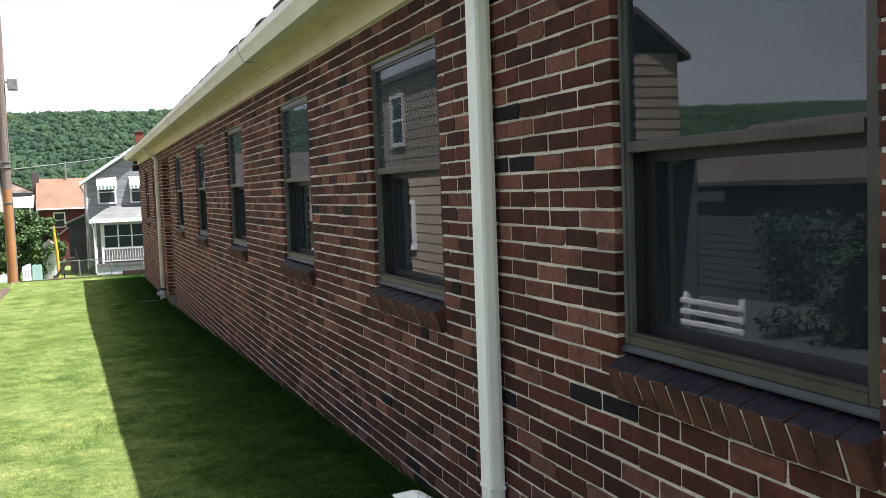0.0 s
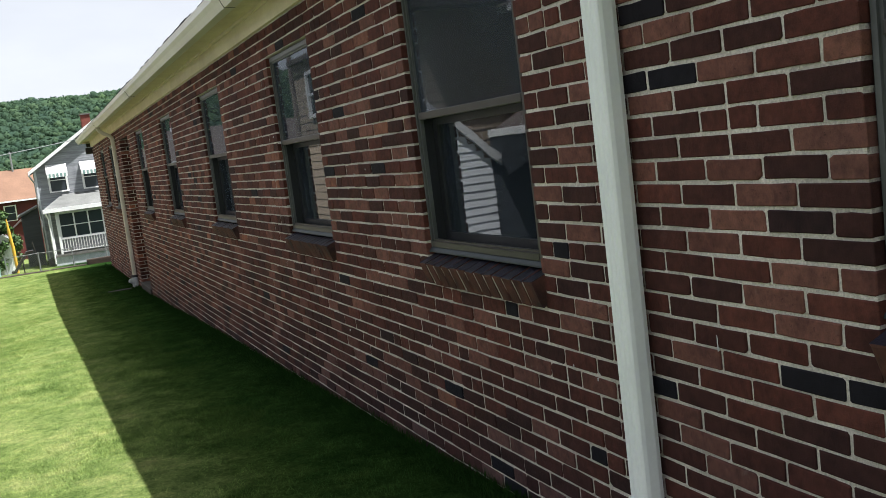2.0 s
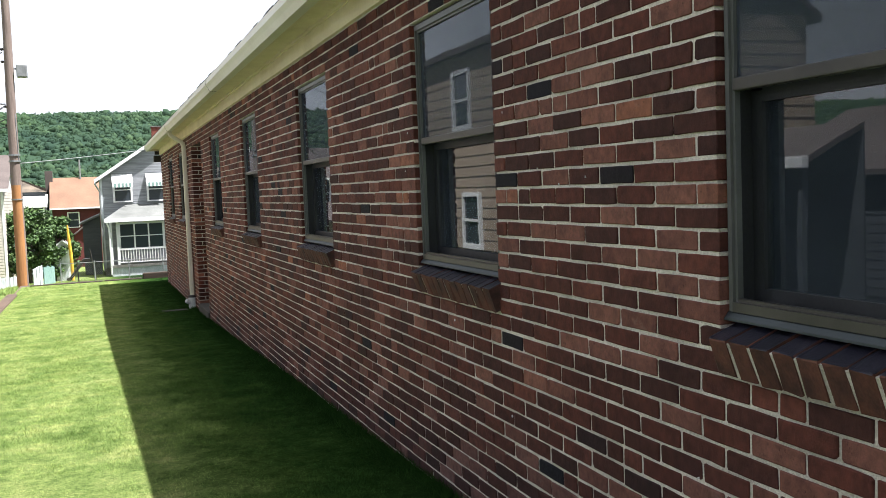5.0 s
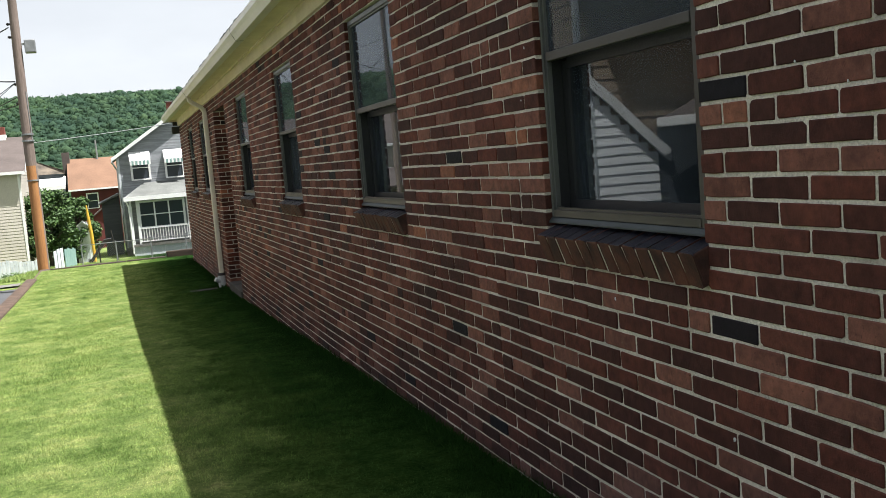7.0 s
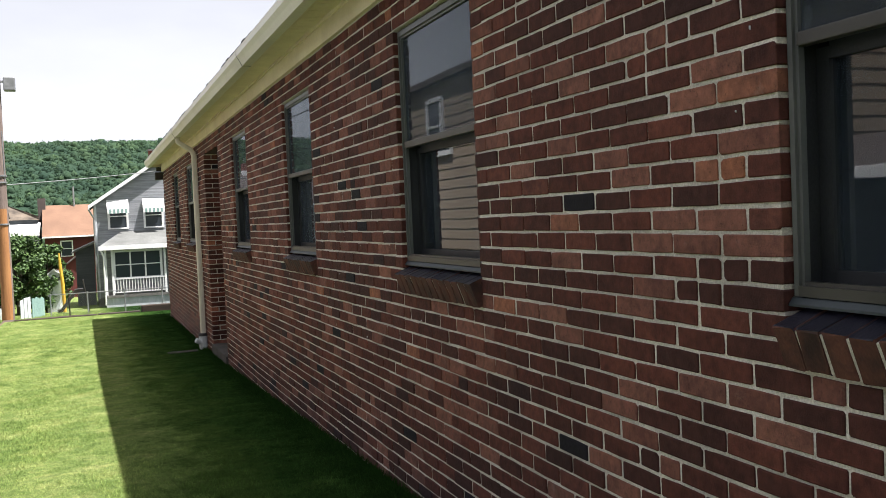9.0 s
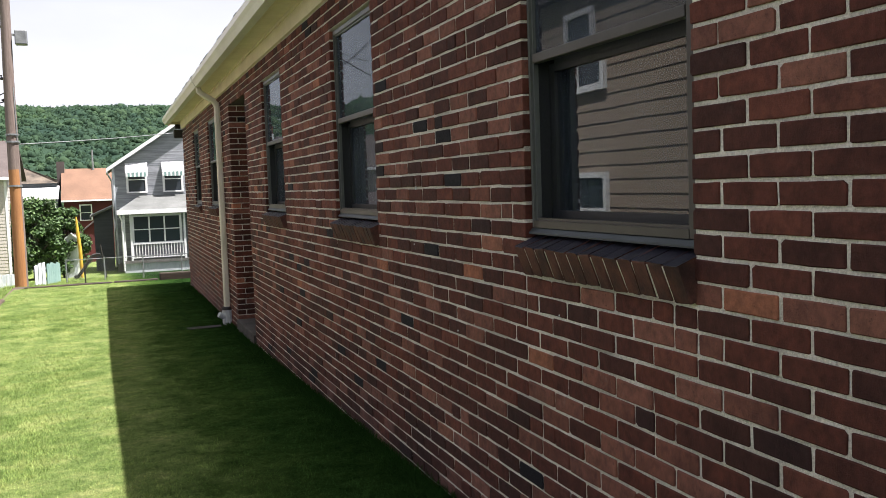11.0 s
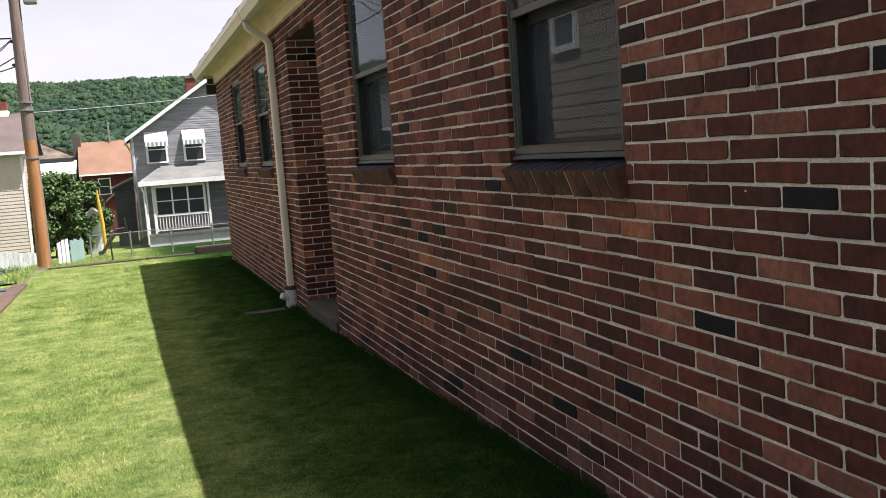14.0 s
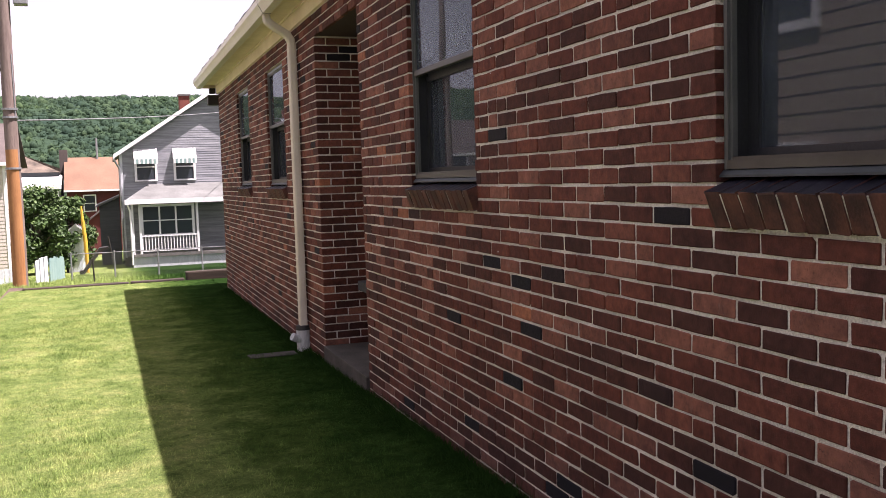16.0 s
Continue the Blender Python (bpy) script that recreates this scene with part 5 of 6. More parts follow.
def chain_fence():
    f = empty("chain_link_fence", 0, 0, 0)
    tagged(f, "galvanised chain-link fence across the lower yard", "fence")
    A, B, H = Vector((-1.3, 39.5, 0)), Vector((4.6, 37.0, 0)), 0.76
    gz = lambda p: ground_z(p.x, p.y)
    n = 5
    for i in range(n + 1):
        p = A.lerp(B, i / n)
        part("post", tube(bmesh.new(), [(p.x, p.y, gz(p) - 0.1), (p.x, p.y, gz(p) + H + 0.05)], 0.024, 8), STEEL, f)
    tops = [A.lerp(B, i / 10) for i in range(11)]
    part("top_rail", tube(bmesh.new(), [(p.x, p.y, gz(p) + H) for p in tops], 0.014, 6), STEEL, f)
    bm = bmesh.new()
    L = (B - A).length
    step = 0.085
    d = (B - A).normalized()
    base = lambda s: Vector((A + d * s).to_tuple()) + Vector((0, 0, gz(A + d * s)))
    for k in range(int(L / step)):
        for sgn in (1, -1):
            s0 = k * step
            s1 = s0 + sgn * H
            c0, c1 = min(max(s0, 0), L), min(max(s1, 0), L)
            h0, h1 = 0.02, 0.02 + (H - 0.02) * abs(c1 - s0) / H
            p, q = base(c0) + Vector((0, 0, h0)), base(c1) + Vector((0, 0, h1))
            w = Vector((0, 0, 0.0035))
            vs = [bm.verts.new(c) for c in (p - w, q - w, q + w, p + w)]
            bm.faces.new(vs)
    part("wire_mesh", bm, STEEL, f)["kind"] = "stuff"


chain_fence()


def utility_pole():
    p = empty("utility_pole", 0, 0, 0)
    tagged(p, "leaning wooden utility pole, orange near its foot, with a conduit", "utility pole")
    fx, fy, fz = -2.36, 36.0, ground_z(-2.36, 36.0)
    tx, tz = -2.30, 9.6
    bm = bmesh.new()
    n = 22
    pts, rad = [], []
    for i in range(n + 1):
        k = i / n
        pts.append((fx + (tx - fx) * k + 0.01 * math.sin(k * 9), fy, fz - 0.15 + (tz - fz) * k))
        rad.append(0.185 - 0.065 * k)
    tube(bm, pts, rad, 14)
    pole = part("shaft", bm, POLE_GREY, p)
    pole.data.materials.append(POLE_ORANGE)
    for f in pole.data.polygons:
        if f.center.z < 2.9 + 0.8 * noise.noise(f.center * 2) and f.normal.x > -0.8:
            f.material_index = 1
        f.use_smooth = True
    part("conduit", tube(bmesh.new(), [(fx + 0.15, fy - 0.10, 3.35), (fx + 0.14, fy - 0.10, 4.9)], 0.016, 8), STEEL, p, "grey conduit")
    for z in (2.1, 3.35, 3.55):
        part("band", tube(bmesh.new(), [(fx + 0.02, fy, z), (fx + 0.02, fy, z + 0.05)], 0.185, 14), STEEL, p)
    part("street_box", boxes((tx + 0.20, tx + 0.52, fy - 0.16, fy + 0.16, 6.1, 6.5), bevel=0.03), STEEL, p, "grey metal box on a bracket")
    part("bracket", boxes((tx + 0.08, tx + 0.22, fy - 0.03, fy + 0.03, 6.35, 6.41)), STEEL, p)
    for z in (4.55, 5.15, 6.6, 7.0):
        part("insulator", tube(bmesh.new(), [(tx - 0.14, fy, z), (tx - 0.20, fy, z), (tx - 0.25, fy, z)], [0.03, 0.045, 0.025], 8), LAMP_DARK, p)


utility_pole()


def far_pole():
    p = empty("utility_pole", 0, 0, 0)
    tagged(p, "plain grey wooden utility pole carrying the cables", "utility pole")
    g = ground_z(-9.5, 46.0)
    part("shaft", tube(bmesh.new(), [(-9.5, 46.0, g - 0.2), (-9.5, 46.0, 5.0), (-9.5, 46.0, 10.6)], [0.17, 0.14, 0.11], 12), POLE_GREY, p)


far_pole()


def cable(a, b, sag, r, label="black overhead cable slung from the utility pole"):
    A, B = Vector(a), Vector(b)
    pts = []
    for i in range(25):
        k = i / 24
        pts.append(A.lerp(B, k) - Vector((0, 0, sag * 4 * k * (1 - k))))
    tagged(link("cable", tube(bmesh.new(), pts, r * 0.75, 5), STEEL if label.startswith("pale") else CABLE), label, "cable", "overhead cables")


P = (-2.50, 36.0)
cable((P[0], P[1], 5.24), (-9.5, 46.0, 10.3), 1.0, 0.018)
cable((P[0], P[1], 5.22), (-9.5, 46.0, 10.0), 0.9, 0.014)
cable((P[0], P[1], 5.20), (-8.6, 49.4, 3.6), 0.15, 0.016)
cable((P[0], P[1], 5.18), (-8.8, 49.4, 3.4), 0.30, 0.014)
cable((-2.30, P[1], 4.84), (-8.4, 49.4, 3.3), -0.10, 0.022)
cable((P[0], P[1], 4.50), (-9.5, 46.0, 6.9), 0.85, 0.022)
cable((P[0], P[1], 6.9), (-9.5, 46.0, 6.0), 0.25, 0.024)
cable((-3.30, 36.3, 6.55), (-9.5, 46.0, 7.6), 0.55, 0.016)
cable((-2.20, 36.0, 3.30), (7.0, 59.9, 5.45), 0.10, 0.024, "pale overhead cable strung to the grey house")


def sign_board():
    s = empty("sign", 0, 0, 0)
    tagged(s, "white notice board on timber posts beside the alley", "sign")
    # board runs back from the viewer, facing the lawn
    A, B = Vector((-3.99, 28.0, 0)), Vector((-3.67, 29.2, 0))
    zt, zb = 0.22, -0.52
    d = (B - A).normalized()
    nrm = Vector((d.y, -d.x, 0))

    def slab(u0, u1, z0, z1, t0, t1):
        bm = bmesh.new()
        L = (B - A).length
        vs = [bm.verts.new(A + d * (u * L) + nrm * t + Vector((0, 0, z))) for t in (t0, t1) for u, z in ((u0, z0), (u1, z0), (u1, z1), (u0, z1))]
        for q in ((0, 1, 2, 3), (4, 7, 6, 5), (0, 4, 5, 1), (1, 5, 6, 2), (2, 6, 7, 3), (3, 7, 4, 0)):
            bm.faces.new([vs[i] for i in q])
        bmesh.ops.recalc_face_normals(bm, faces=bm.faces[:])
        return bm
    part("board", slab(0, 1, zb, zt, 0, 0.04), WHITE, s)
    part("moulding", slab(-0.01, 1.01, zt, zt + 0.04, -0.015, 0.055), WHITE, s)
    r = random.Random(3)
    for row in range(4):
        u = 0.16
        while u < 0.84:
            w = r.uniform(0.03, 0.10)
            part("lettering_bar", slab(u, min(u + w, 0.88), zt - 0.165 - row * 0.13, zt - 0.13 - row * 0.13, 0.041, 0.044), STEEL, s)
            u += w + 0.025
    gz = ground_z(-3.6, 28)
    for u in (0.16, 0.56):
        part("post", slab(u, u + 0.30, gz - 0.1, zb, -0.10, 0.02), TIMBER, s)
    tagged(link("gate_pier", boxes((-4.15, -3.60, 26.4, 26.95, gz - 0.2, -0.02), bevel=0.01), RED_BRICK), "red brick pier at the corner of the alley", "pier")


sign_board()


def dish():
    d = empty("satellite_dish", 0, 0, 0)
    tagged(d, "small grey satellite dish on the beige house's addition", "satellite dish")
    c = Vector((-6.75, 49.6, 1.15))
    bm = bmesh.new()
    rings = []
    ax = Vector((0.45, -0.85, 0.35)).normalized()
    u = ax.cross(Vector((0, 0, 1))).normalized()
    w = u.cross(ax)
    for i in range(6):
        r = 0.32 * i / 5
        rings.append([bm.verts.new(c - ax * 0.10 + ax * (r * r * 1.2) + (u * math.cos(2 * math.pi * k / 20) * 0.85 + w * math.sin(2 * math.pi * k / 20)) * max(r, 0.001)) for k in range(20)])
    for a, b in zip(rings, rings[1:]):
        for k in range(20):
            bm.faces.new((a[k], a[(k + 1) % 20], b[(k + 1) % 20], b[k]))
    ob = part("reflector", bm, STEEL, d, "", True)
    part("mast", tube(bmesh.new(), [c - ax * 0.11, c - ax * 0.25 + Vector((0, 0, -0.2)), Vector((-6.75, 49.75, 0.50))], 0.025, 8), STEEL, d)
    part("feed_arm", tube(bmesh.new(), [c - w * 0.3, c + ax * 0.42 - w * 0.12], 0.014, 6), STEEL, d)


dish()


# ---------------------------------------------------------------- yard things behind the fence
def yard_things():
    g = ground_z(-1.5, 55)
    s = empty("garden_shed", 0, 0, 0)
    tagged(s, "small white garden shed with a gabled top", "shed")
    bm = bmesh.new()
    prism(bm, [(-2.05, g - 0.3), (-1.30, g - 0.3), (-1.30, -0.35), (-1.68, -0.05), (-2.05, -0.35)], "y", 55.0, 56.4)
    part("wall", bm, WHITE, s)
    part("door", boxes((-1.92, -1.45, 54.97, 55.0, g, -0.45)), WHITE_OLD, s)
    for k in (1, -1):
        bm = bmesh.new()
        prism(bm, [(-1.675 - k * 0.46, -0.42), (-1.675 - k * 0.46, -0.36), (-1.675, 0.02), (-1.675, -0.05)], "y", 54.85, 56.5)
        part("roof", bm, WHITE, s)
    gy = ground_z(-1.1, 52)
    bm = tube(bmesh.new(), [(-1.18, 52, gy), (-1.21, 52, -0.6), (-1.27, 52, 0.2), (-1.30, 52, 0.85)], [0.07, 0.08, 0.07, 0.03], 8)
    tagged(link("furled_umbrella", bm, YELLOW), "furled yellow garden umbrella standing in the yard", "umbrella")
    c = empty("playground_slide", 0, 0, 0)
    tagged(c, "dark plastic playground slide with a ladder on the grass", "slide")
    y = 46.0
    g2 = ground_z(-0.9, y)
    bm = bmesh.new()
    prism(bm, [(-1.30, g2 + 0.05), (-1.15, g2 + 0.05), (-0.55, g2 + 0.85), (-0.30, g2 + 0.92), (-0.30, g2 + 1.0), (-0.60, g2 + 0.98), (-1.18, g2 + 0.20), (-1.30, g2 + 0.18)], "y", y - 0.25, y + 0.25)
    part("chute", bm, LAMP_DARK, c)
    for yy in (y - 0.24, y + 0.2):
        part("ladder_post", tube(bmesh.new(), [(-0.10, yy, g2 - 0.05), (-0.28, yy, g2 + 1.35)], 0.03, 6), LAMP_DARK, c)
    for k in range(4):
        part("rung", tube(bmesh.new(), [(-0.12 - 0.04 * k, y - 0.24, g2 + 0.2 + 0.24 * k), (-0.12 - 0.04 * k, y + 0.2, g2 + 0.2 + 0.24 * k)], 0.02, 6), LAMP_DARK, c)
    st = tube(bmesh.new(), [(-0.62, 35.5, ground_z(-0.62, 35.5) - 0.05), (-0.64, 35.5, ground_z(-0.62, 35.5) + 0.62)], 0.022, 6)
    tagged(link("garden_stake", st, LAMP_DARK), "thin dark stake in the lower grass", "stake")


yard_things()


# lamp parts
bm = boxes((FACE - 0.13, FACE - 0.03, Y1 + 0.03, Y1 + 0.12, TOP + 0.01, TOP + 0.095), bevel=0.012)
part("housing", bm, LAMP_DARK, lamp)
lamp.location = (FACE - 0.08, Y1 + 0.07, TOP + 0.05)
lamp.children[0].location = (0, 0, 0)
lamp.children[0].matrix_parent_inverse = Matrix.Translation(-lamp.location)
bm = boxes((FACE - 0.16, FACE + 0.02, Y1 + 0.03, Y1 + 0.2, TOP - 0.17, TOP - 0.01), bevel=0.02)
tagged(link("security_light", bm, LAMP_DARK), "dark security light at the corner of the building", "security light")


# ---------------------------------------------------------------- plants
def leaf_cloud(bm_v, bm_f, c, r, count, size, rnd, squash=0.85):
    for _ in range(count):
        d = Vector((rnd.gauss(0, 1), rnd.gauss(0, 1), rnd.gauss(0, 1))).normalized()
        p = c + Vector((d.x, d.y, d.z * squash)) * r * (rnd.random() ** 0.4)
        a = Vector((rnd.gauss(0, 1), rnd.gauss(0, 1), rnd.gauss(0, 0.7))).normalized()
        b = a.cross(d + Vector((0.01, 0.02, 0.3))).normalized()
        s = size * rnd.uniform(0.6, 1.3)
        i = len(bm_v)
        bm_v += [p - a * s * 0.6, p + b * s * 0.42 + d * s * 0.1, p + a * s * 0.7, p - b * s * 0.42 + d * s * 0.1]
        bm_f.append((i, i + 1, i + 2, i + 3))


def tree(name, x, y, height, spread, label, seed, clumps=80, leaves=130):
    rnd = random.Random(seed)
    g = ground_z(x, y)
    t = empty(name, 0, 0, 0)
    tagged(t, label, "tree")
    bm = bmesh.new()
    tube(bm, [(x, y, g - 0.1), (x + 0.03, y, g + height * 0.2), (x - 0.05, y, g + height * 0.55), (x, y, g + height * 0.8)], [0.12, 0.10, 0.07, 0.03], 8)
    cs = []
    for k in range(clumps):
        a, u = rnd.uniform(0, 2 * math.pi), rnd.random() ** 0.5
        h = rnd.uniform(0.12, 0.95)
        w = spread * (1.0 - 0.75 * abs(h - 0.45) ** 1.3 * 1.6) * u
        cs.append(Vector((x + math.cos(a) * w, y + math.sin(a) * w, g + height * h)))
    for c in cs[::5]:
        tube(bm, [(x, y, g + height * 0.25), (x * 0.4 + c.x * 0.6, y * 0.4 + c.y * 0.6, c.z - 0.25), c.to_tuple()], [0.05, 0.03, 0.012], 5)
    part("trunk", bm, BARK, t)
    v, f = [], []
    for c in cs:
        leaf_cloud(v, f, c, spread * rnd.uniform(0.18, 0.34), leaves, 0.13, rnd)
    me = bpy.data.meshes.new("crown")
    me.from_pydata([p.to_tuple() for p in v], [], f)
    me.materials.append(LEAF)
    ob = new("crown", me)
    ob.parent = t


tree("tree", -3.30, 54.5, 3.85, 1.45, "dense green leafy tree behind the pole", 11)
tree("tree", -2.05, 55.5, 3.45, 1.2, "rounded green leafy tree beside the white shed", 12)


def weeds():
    rnd = random.Random(21)
    v, f = [], []
    for k in range(80):
        y = rnd.uniform(24.2, 28.2)
        x = rnd.uniform(-3.95, -2.75)
        leaf_cloud(v, f, Vector((x, y, ground_z(x, y) + 0.16)), rnd.uniform(0.18, 0.46), 70, 0.06, rnd, 0.9)
    for k in range(34):
        x = rnd.uniform(-8.0, -3.2)
        leaf_cloud(v, f, Vector((x, 44.0 + rnd.uniform(-0.3, 0.3), ground_z(x, 44) + 0.12)), rnd.uniform(0.12, 0.28), 50, 0.06, rnd, 0.8)
    me = bpy.data.meshes.new("weeds")
    me.from_pydata([p.to_tuple() for p in v], [], f)
    me.materials.append(WEED)
    tagged(new("weeds", me), "rank green weeds along the wall and the fence", "weeds", kind="stuff")


weeds()


def hedge():
    rnd = random.Random(33)
    v, f = [], []
    for k in range(210):
        y = rnd.uniform(1.0, 13.4)
        x = rnd.uniform(-9.3, -8.4)
        z = ground_z(x, y) + rnd.uniform(0.15, 2.15)
        leaf_cloud(v, f, Vector((x, y, z)), rnd.uniform(0.3, 0.55), 150, 0.10, rnd, 0.9)
    me = bpy.data.meshes.new("hedge")
    me.from_pydata([p.to_tuple() for p in v], [], f)
    me.materials.append(YEW)
    tagged(new("hedge", me), "dense dark green hedge across the alley", "hedge", kind="stuff")


hedge()


def hill():
    # wooded ridge behind the town
    def hz(x, y):
        k = min(1.0, max(0.0, (y - 330) / 250))
        top = 52.5 + 3.0 * noise.noise(Vector((x * 0.006, 3.1, 0))) + 1.5 * noise.noise(Vector((x * 0.02, 9.0, 0)))
        return -6 + (top + 6) * (k * k * (3 - 2 * k))
    bm = bmesh.new()
    xs = [-1500 + 50 * i for i in range(49)]
    ys = [300 + 24 * j for j in range(16)] + [760, 900]
    g = [[bm.verts.new((x, y, hz(x, y) - 0.35)) for x in xs] for y in ys]
    for a, b in zip(g, g[1:]):
        for i in range(len(xs) - 1):
            bm.faces.new((a[i], a[i + 1], b[i + 1], b[i]))
    h = link("hillside", bm, HILL)
    tagged(h, "steep wooded green hillside behind the houses", "hill", kind="structure")
    rnd = random.Random(77)
    vs, fs = [], []
    shapes = []
    for k in range(10):
        s = bmesh.new()
        bmesh.ops.create_icosphere(s, subdivisions=1 if k < 8 else 2, radius=1.0)
        for q in s.verts:
            q.co *= 1.0 + 0.55 * noise.noise(q.co * 1.7 + Vector((k * 7, 0, 0))) + 0.42 * noise.noise(q.co * 4.2 + Vector((k * 5, 3, 0)))
        s.verts.index_update()
        shapes.append(([q.co.copy() for q in s.verts], [tuple(q.index for q in p.verts) for p in s.faces]))
        s.free()
    rough_shapes = shapes[:8]
    crowns = []
    y = 372.0
    while y < 592:
        x = -900.0
        while x < 260:
            fine = -150 < x < 110
            px, py = x + rnd.uniform(-2, 2), y + rnd.uniform(-3, 3)
            r = 0.8 + 1.9 * rnd.random() ** 1.8 if fine else rnd.uniform(4.0, 7.0)
            co, fa = rnd.choice(shapes if fine else rough_shapes)
            i = len(vs)
            a = rnd.uniform(0, 6.28)
            ca, sa = math.cos(a), math.sin(a)
            z0 = hz(px, py) - 0.9 + rnd.uniform(-0.5, 0.9)
            vs += [(px + (p.x * ca - p.y * sa) * r, py + (p.x * sa + p.y * ca) * r, z0 + p.z * r * 1.05) for p in co]
            fs += [tuple(i + q for q in t) for t in fa]
            if fine:
                crowns.append((px, py, z0, r))
            x += 2.3 if fine else 9.0
        y += 3.7
    rng = np.random.default_rng(5)
    cr = np.repeat(np.array(crowns), 16, axis=0)
    u = rng.normal(size=(len(cr), 3))
    u /= np.linalg.norm(u, axis=1)[:, None]
    u[:, 1] = -np.abs(u[:, 1])
    mid = cr[:, :3] + u * (cr[:, 3] * rng.uniform(0.85, 1.12, len(cr)))[:, None]
    tri = mid[:, None, :] + rng.normal(size=(len(cr), 3, 3)) * 0.5
    i = len(vs)
    vs += [tuple(p) for p in tri.reshape(-1, 3)]
    fs += [(i + 3 * k, i + 3 * k + 1, i + 3 * k + 2) for k in range(len(cr))]
    me = bpy.data.meshes.new("woods")
    me.from_pydata(vs, [], fs)
    me.polygons.foreach_set("use_smooth", [True] * len(me.polygons))
    me.materials.append(HILL)
    tagged(new("woods", me), "broadleaf woods covering the hillside", "woods", kind="stuff")


hill()


# ---------------------------------------------------------------- grass blades on the lawn
def grass():
    rng = np.random.default_rng(8)
    chunks = []
    for (x0, x1, y0, y1, dens, hgt, wid) in ((-1.745, 1.53, 3.2, 9.0, 15000, 0.020, 0.0042), (-1.745, 1.53, 9.0, 17.0, 12000, 0.021, 0.005), (-1.745, 1.53, 17.0, 28.15, 7000, 0.021, 0.0068), (-3.0, 5.0, 28.6, 46.0, 420, 0.06, 0.03)):
        n = int((x1 - x0) * (y1 - y0) * dens)
        x, y = rng.uniform(x0, x1, n), rng.uniform(y0, y1, n)
        # tufts: cells of two sizes that stand taller or lie lower
        tuft = 1.0
        for cell, amount in ((0.045, 0.55), (0.16, 0.35)):
            grid = rng.uniform(1 - amount, 1 + amount, (int((x1 - x0) / cell) + 2, int((y1 - y0) / cell) + 2))
            wob = cell * 0.35 * rng.normal(size=(2, n))
            i = np.clip(((x - x0 + wob[0]) / cell).astype(int), 0, grid.shape[0] - 1)
            j = np.clip(((y - y0 + wob[1]) / cell).astype(int), 0, grid.shape[1] - 1)
            tuft = tuft * grid[i, j]
        chunks.append((x, y, hgt * tuft * rng.uniform(0.6, 1.25, n), wid * rng.uniform(0.7, 1.3, n)))
    # taller tufts left by the mower along the wall's foot
    n = 26000
    y = rng.uniform(3.2, 25.9, n)
    x = 1.56 - np.abs(rng.normal(0, 0.05, n))
    chunks.append((x, y, rng.uniform(0.03, 0.085, n), np.full(n, 0.006)))
    x, y, hh, ww = (np.concatenate([c[i] for c in chunks]) for i in range(4))
    ty = [a for a, b in LAWN] + [a for a, b in FAR[1:]]
    tz = [b for a, b in LAWN] + [b for a, b in FAR[1:]]
    fy, fz = [a for a, b in FAR], [b for a, b in FAR]
    z = np.where(y <= 28.2, np.interp(y, ty, tz), np.interp(y, fy, fz)) - 0.012
    a = rng.uniform(0, 2 * np.pi, len(x))
    lean = rng.uniform(0.15, 1.15, len(x)) * hh
    b = rng.uniform(0, 2 * np.pi, len(x))
    co = np.empty((len(x), 3, 3))
    co[:, 0] = np.stack([x - np.cos(a) * ww / 2, y - np.sin(a) * ww / 2, z], 1)
    co[:, 1] = np.stack([x + np.cos(a) * ww / 2, y + np.sin(a) * ww / 2, z], 1)
    co[:, 2] = np.stack([x + np.cos(b) * lean, y + np.sin(b) * lean, z + hh], 1)
    me = bpy.data.meshes.new("grass")
    n = len(x)
    me.vertices.add(3 * n)
    me.vertices.foreach_set("co", co.reshape(-1))
    me.loops.add(3 * n)
    me.loops.foreach_set("vertex_index", np.arange(3 * n, dtype=np.int32))
    me.polygons.add(n)
    me.polygons.foreach_set("loop_start", np.arange(0, 3 * n, 3, dtype=np.int32))
    me.update(calc_edges=True)
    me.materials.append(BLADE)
    tagged(new("grass", me), "short mown grass blades of the lawn", "grass", kind="stuff")


grass()


# ---------------------------------------------------------------- bricks of the long wall
BRICK_H = COURSE - 0.0110
# where the upright joints of the odd courses fall along the wall: (number, y); closers at the windows take up the slack
BOND = [(0, 3.655), (4, 4.497), (8, 5.335), (13, 6.403), (19, 7.660), (23, 8.520), (35, 11.078), (41, 12.365), (47, 13.667)]


def bond_y(u):
    """Place of upright joint u; half numbers belong to the even courses."""
    if u <= BOND[0][0]:
        return BOND[0][1] + (u - BOND[0][0]) * STRETCH
    for (p, a), (q, b) in zip(BOND, BOND[1:]):
        if u <= q:
            return a + (b - a) * (u - p) / (q - p)
    return BOND[-1][1] + (u - BOND[-1][0]) * STRETCH


PART_Y = (7.60, 9.28)     # stretch in which each brick is a piece of its own
PART_MESH = {}


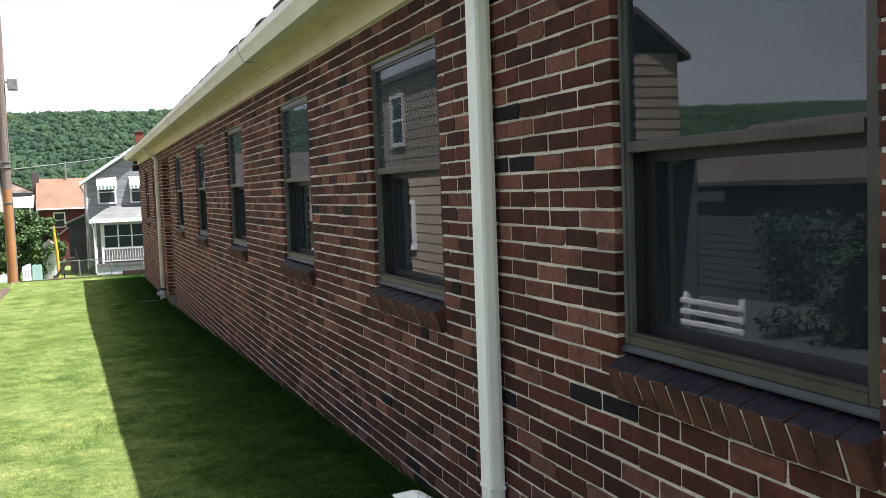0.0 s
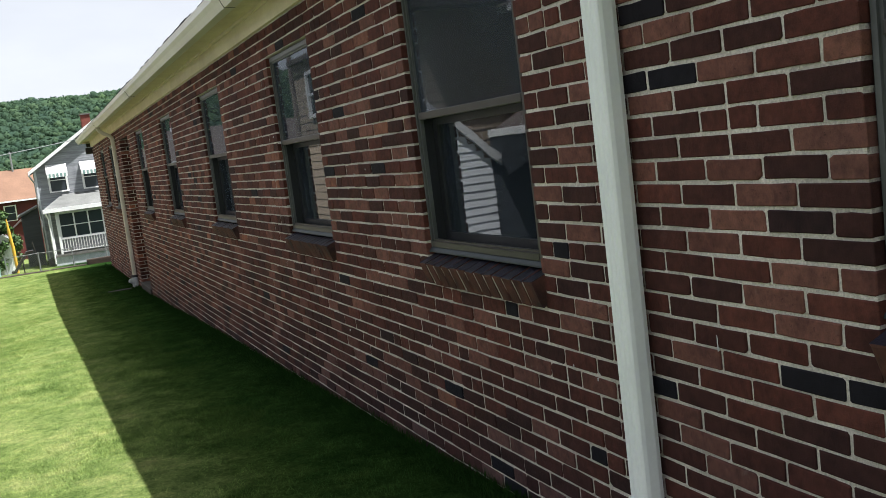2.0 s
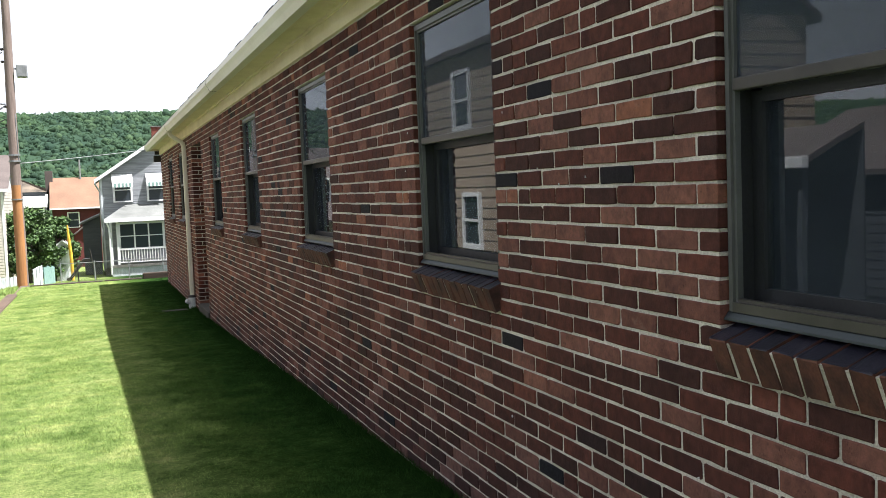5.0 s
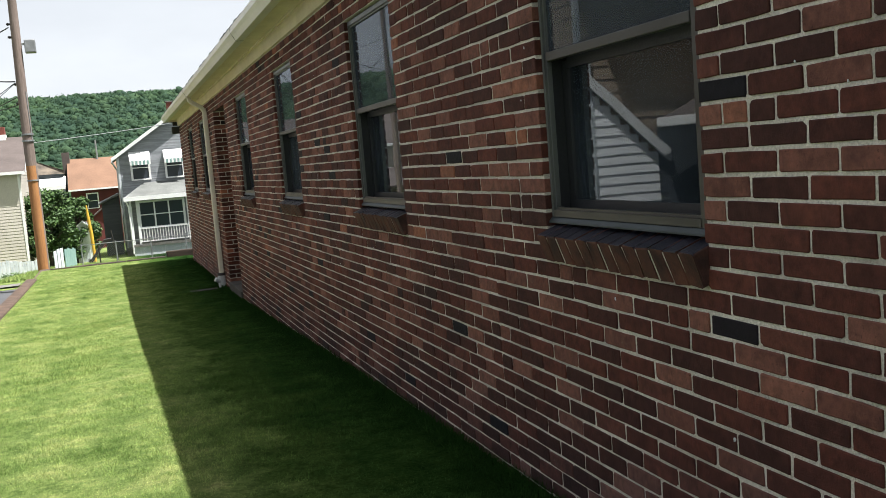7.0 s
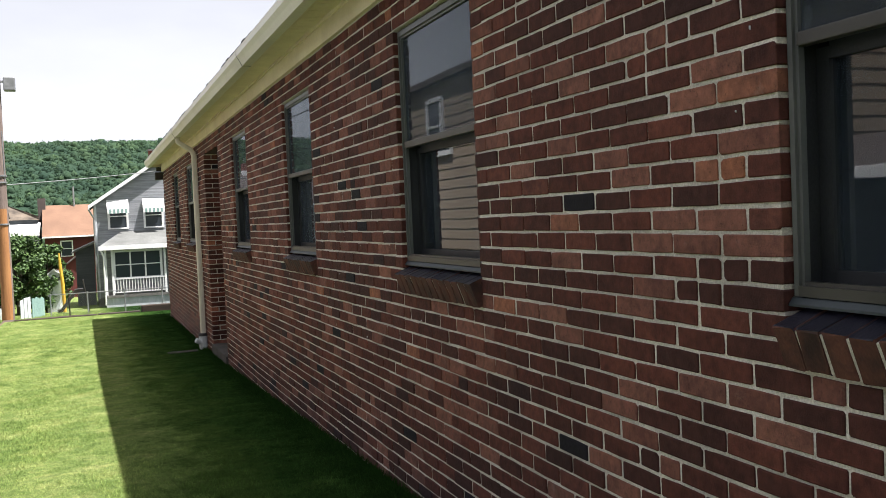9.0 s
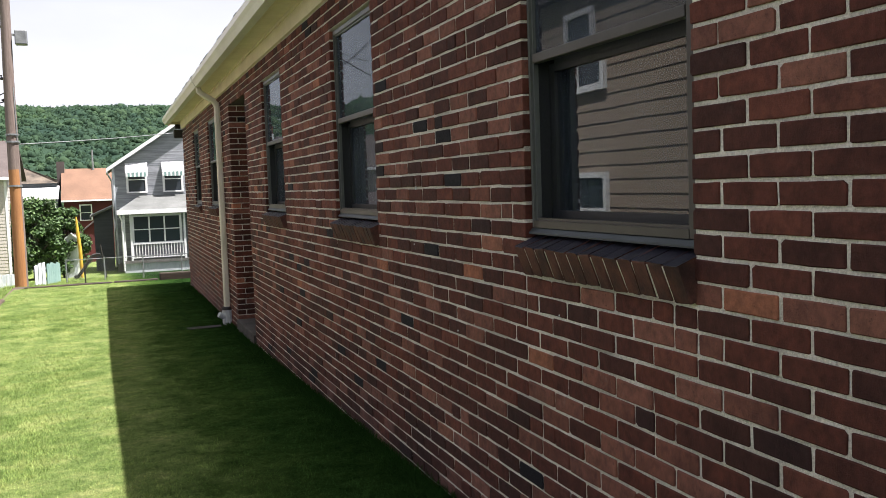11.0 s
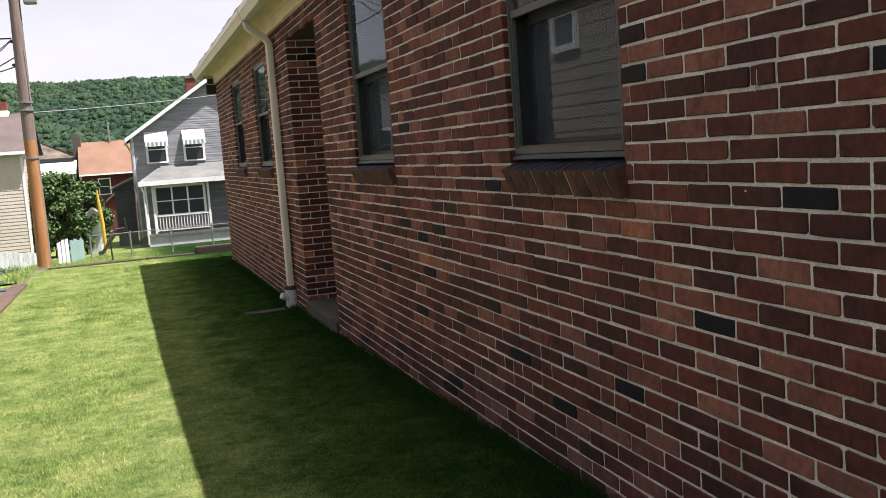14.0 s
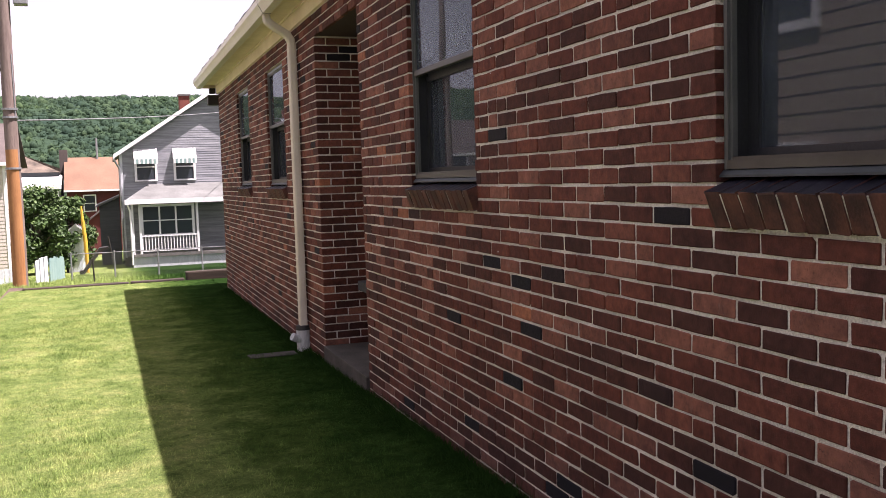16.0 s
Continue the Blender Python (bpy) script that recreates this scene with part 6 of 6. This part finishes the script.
def lay_bricks():
    r = random.Random(19)
    jv, jf = [], []
    pieces = 0
    z0 = SILL - 0.128 - COURSE * 26
    rows = int((TOP - z0) / COURSE) + 1
    for row in range(rows):
        zc = z0 + (row + 0.5) * COURSE
        if zc + BRICK_H / 2 > TOP + 0.03:
            break
        lo, hi = zc - BRICK_H / 2, zc + BRICK_H / 2
        # free stretches of this course
        cuts = sorted((a, b) for a, b, c, d in [(a, b, SILL - 0.126, HEAD) for a, b in WINDOWS] + [(DOOR[0], DOOR[1], DOOR[2] - 0.45, DOOR[3])] if c < zc < d)
        spans, at = [], Y0
        for a, b in cuts:
            spans.append((at, a))
            at = b
        spans.append((at, Y1))
        for s0, s1 in spans:
            k = -44 - (0.0 if row % 2 else 0.5)
            y = s0
            ends = []
            while True:
                k += 1
                e = bond_y(k) + r.uniform(-0.004, 0.004)
                if e <= s0 + 0.045:
                    continue
                if e >= s1 - 0.045:
                    ends.append(s1)
                    break
                if r.random() < 0.05:
                    m = e - STRETCH * 0.5
                    if m > (ends[-1] if ends else s0) + 0.06:
                        ends.append(m)
                ends.append(e)
            for e in ends:
                ya, yb = y, e
                y = e
                g = 0.0058
                a = ya + (g if ya > s0 else 0.0)
                b = yb - (g if yb < s1 else 0.0)
                yc = (a + b) / 2
                if hi < ground_z(FACE - 0.05, yc) - 0.12:
                    continue
                end_piece = ya == s0 or yb == s1
                depth = 0.098 if end_piece else 0.03
                if row % 2 and ((ya == s0 and s0 == DOOR[1]) or (yb == s1 and s1 == DOOR[0])):
                    depth = 0.208
                wob = r.uniform(-0.0016, 0.0016)
                if PART_Y[0] < yc < PART_Y[1] and zc > 0.86 and pieces < 300 and not end_piece:
                    key = (int((b - a) / 0.003), r.randrange(3))
                    if key not in PART_MESH:
                        PART_MESH[key] = brick_mesh("brick", key[0] * 0.003, BRICK_H, 0.03, BRICK_ONE, hash(key) % 997)
                    ob = new("brick", PART_MESH[key])
                    ob.parent = wall_west
                    ob.location = (FACE, yc, zc + wob)
                    ob.rotation_euler = (radians(r.uniform(-0.3, 0.3)), 0, 0)
                    pieces += 1
                    continue
                v, f = brick_data(b - a, BRICK_H, depth, r, 0.0017, 0.0028)
                i = len(jv)
                jv += [(FACE + p[0], yc + p[1], zc + wob + p[2]) for p in v]
                jf += [tuple(i + q for q in t) for t in f]
    # sides of the entry
    for side, sgn in ((DOOR[1], 1), (DOOR[0], -1)):
        for row in range(rows):
            zc = z0 + (row + 0.5) * COURSE
            if not DOOR[2] < zc < DOOR[3]:
                continue
            off = 0.11 if row % 2 else 0.0
            ends = [0.104 + off, 0.32 + off, 0.54 + off, 0.76]
            for ea, eb in zip(ends, ends[1:]):
                if eb <= ea:
                    continue
                eb = min(eb, DEEP)
                if eb - ea < 0.03:
                    continue
                v, f = brick_data(eb - ea - 0.011, BRICK_H, 0.02, r, 0.0016, 0.0030)
                i = len(jv)
                xc = FACE + (ea + eb) / 2
                if sgn > 0:
                    jv += [(xc + p[1], side + p[0], zc + p[2]) for p in v]
                else:
                    jv += [(xc - p[1], side - p[0], zc + p[2]) for p in v]
                jf += [tuple(i + q for q in t[::-1]) for t in f]
    me = bpy.data.meshes.new("bricks")
    me.from_pydata(jv, [], jf)
    me.materials.append(BRICK_ALL)
    ob = new("bricks", me)
    ob.parent = wall_west
    tagged(ob, "weathered red and dark bricks laid in running bond", kind="stuff")


lay_bricks()


# ---------------------------------------------------------------- old paint drips and bird lime on the bricks
def drips():
    r = random.Random(91)
    v, f = [], []
    spots = [(11.690, 1.768, 0.060), (11.702, 1.742, 0.022), (3.02, 1.42, 0.05)] + [(r.uniform(2.6, 17.0), r.uniform(0.9, 2.75), r.uniform(0.004, 0.014)) for _ in range(46)]
    for y, z, tall in spots:
        if in_hole(y, z, 0.05):
            continue
        w = r.uniform(0.0010, 0.0030)
        n = 9
        i = len(v)
        ring = [(y + math.cos(2 * math.pi * k / n) * w * r.uniform(0.6, 1.3), z + math.sin(2 * math.pi * k / n) * (tall / 2) * r.uniform(0.75, 1.15)) for k in range(n)]
        v += [(FACE - 0.0026, a, b) for a, b in ring] + [(FACE + 0.004, a, b) for a, b in ring]
        f.append(tuple(range(i + n - 1, i - 1, -1)))
        f += [(i + k, i + (k + 1) % n, i + n + (k + 1) % n, i + n + k) for k in range(n)]
    me = bpy.data.meshes.new("paint_drips")
    me.from_pydata(v, [], f)
    me.materials.append(WHITE_OLD)
    ob = new("paint_drips", me)
    ob.parent = wall_west
    tagged(ob, "small white paint drips and lime specks on the bricks", kind="stuff")


drips()
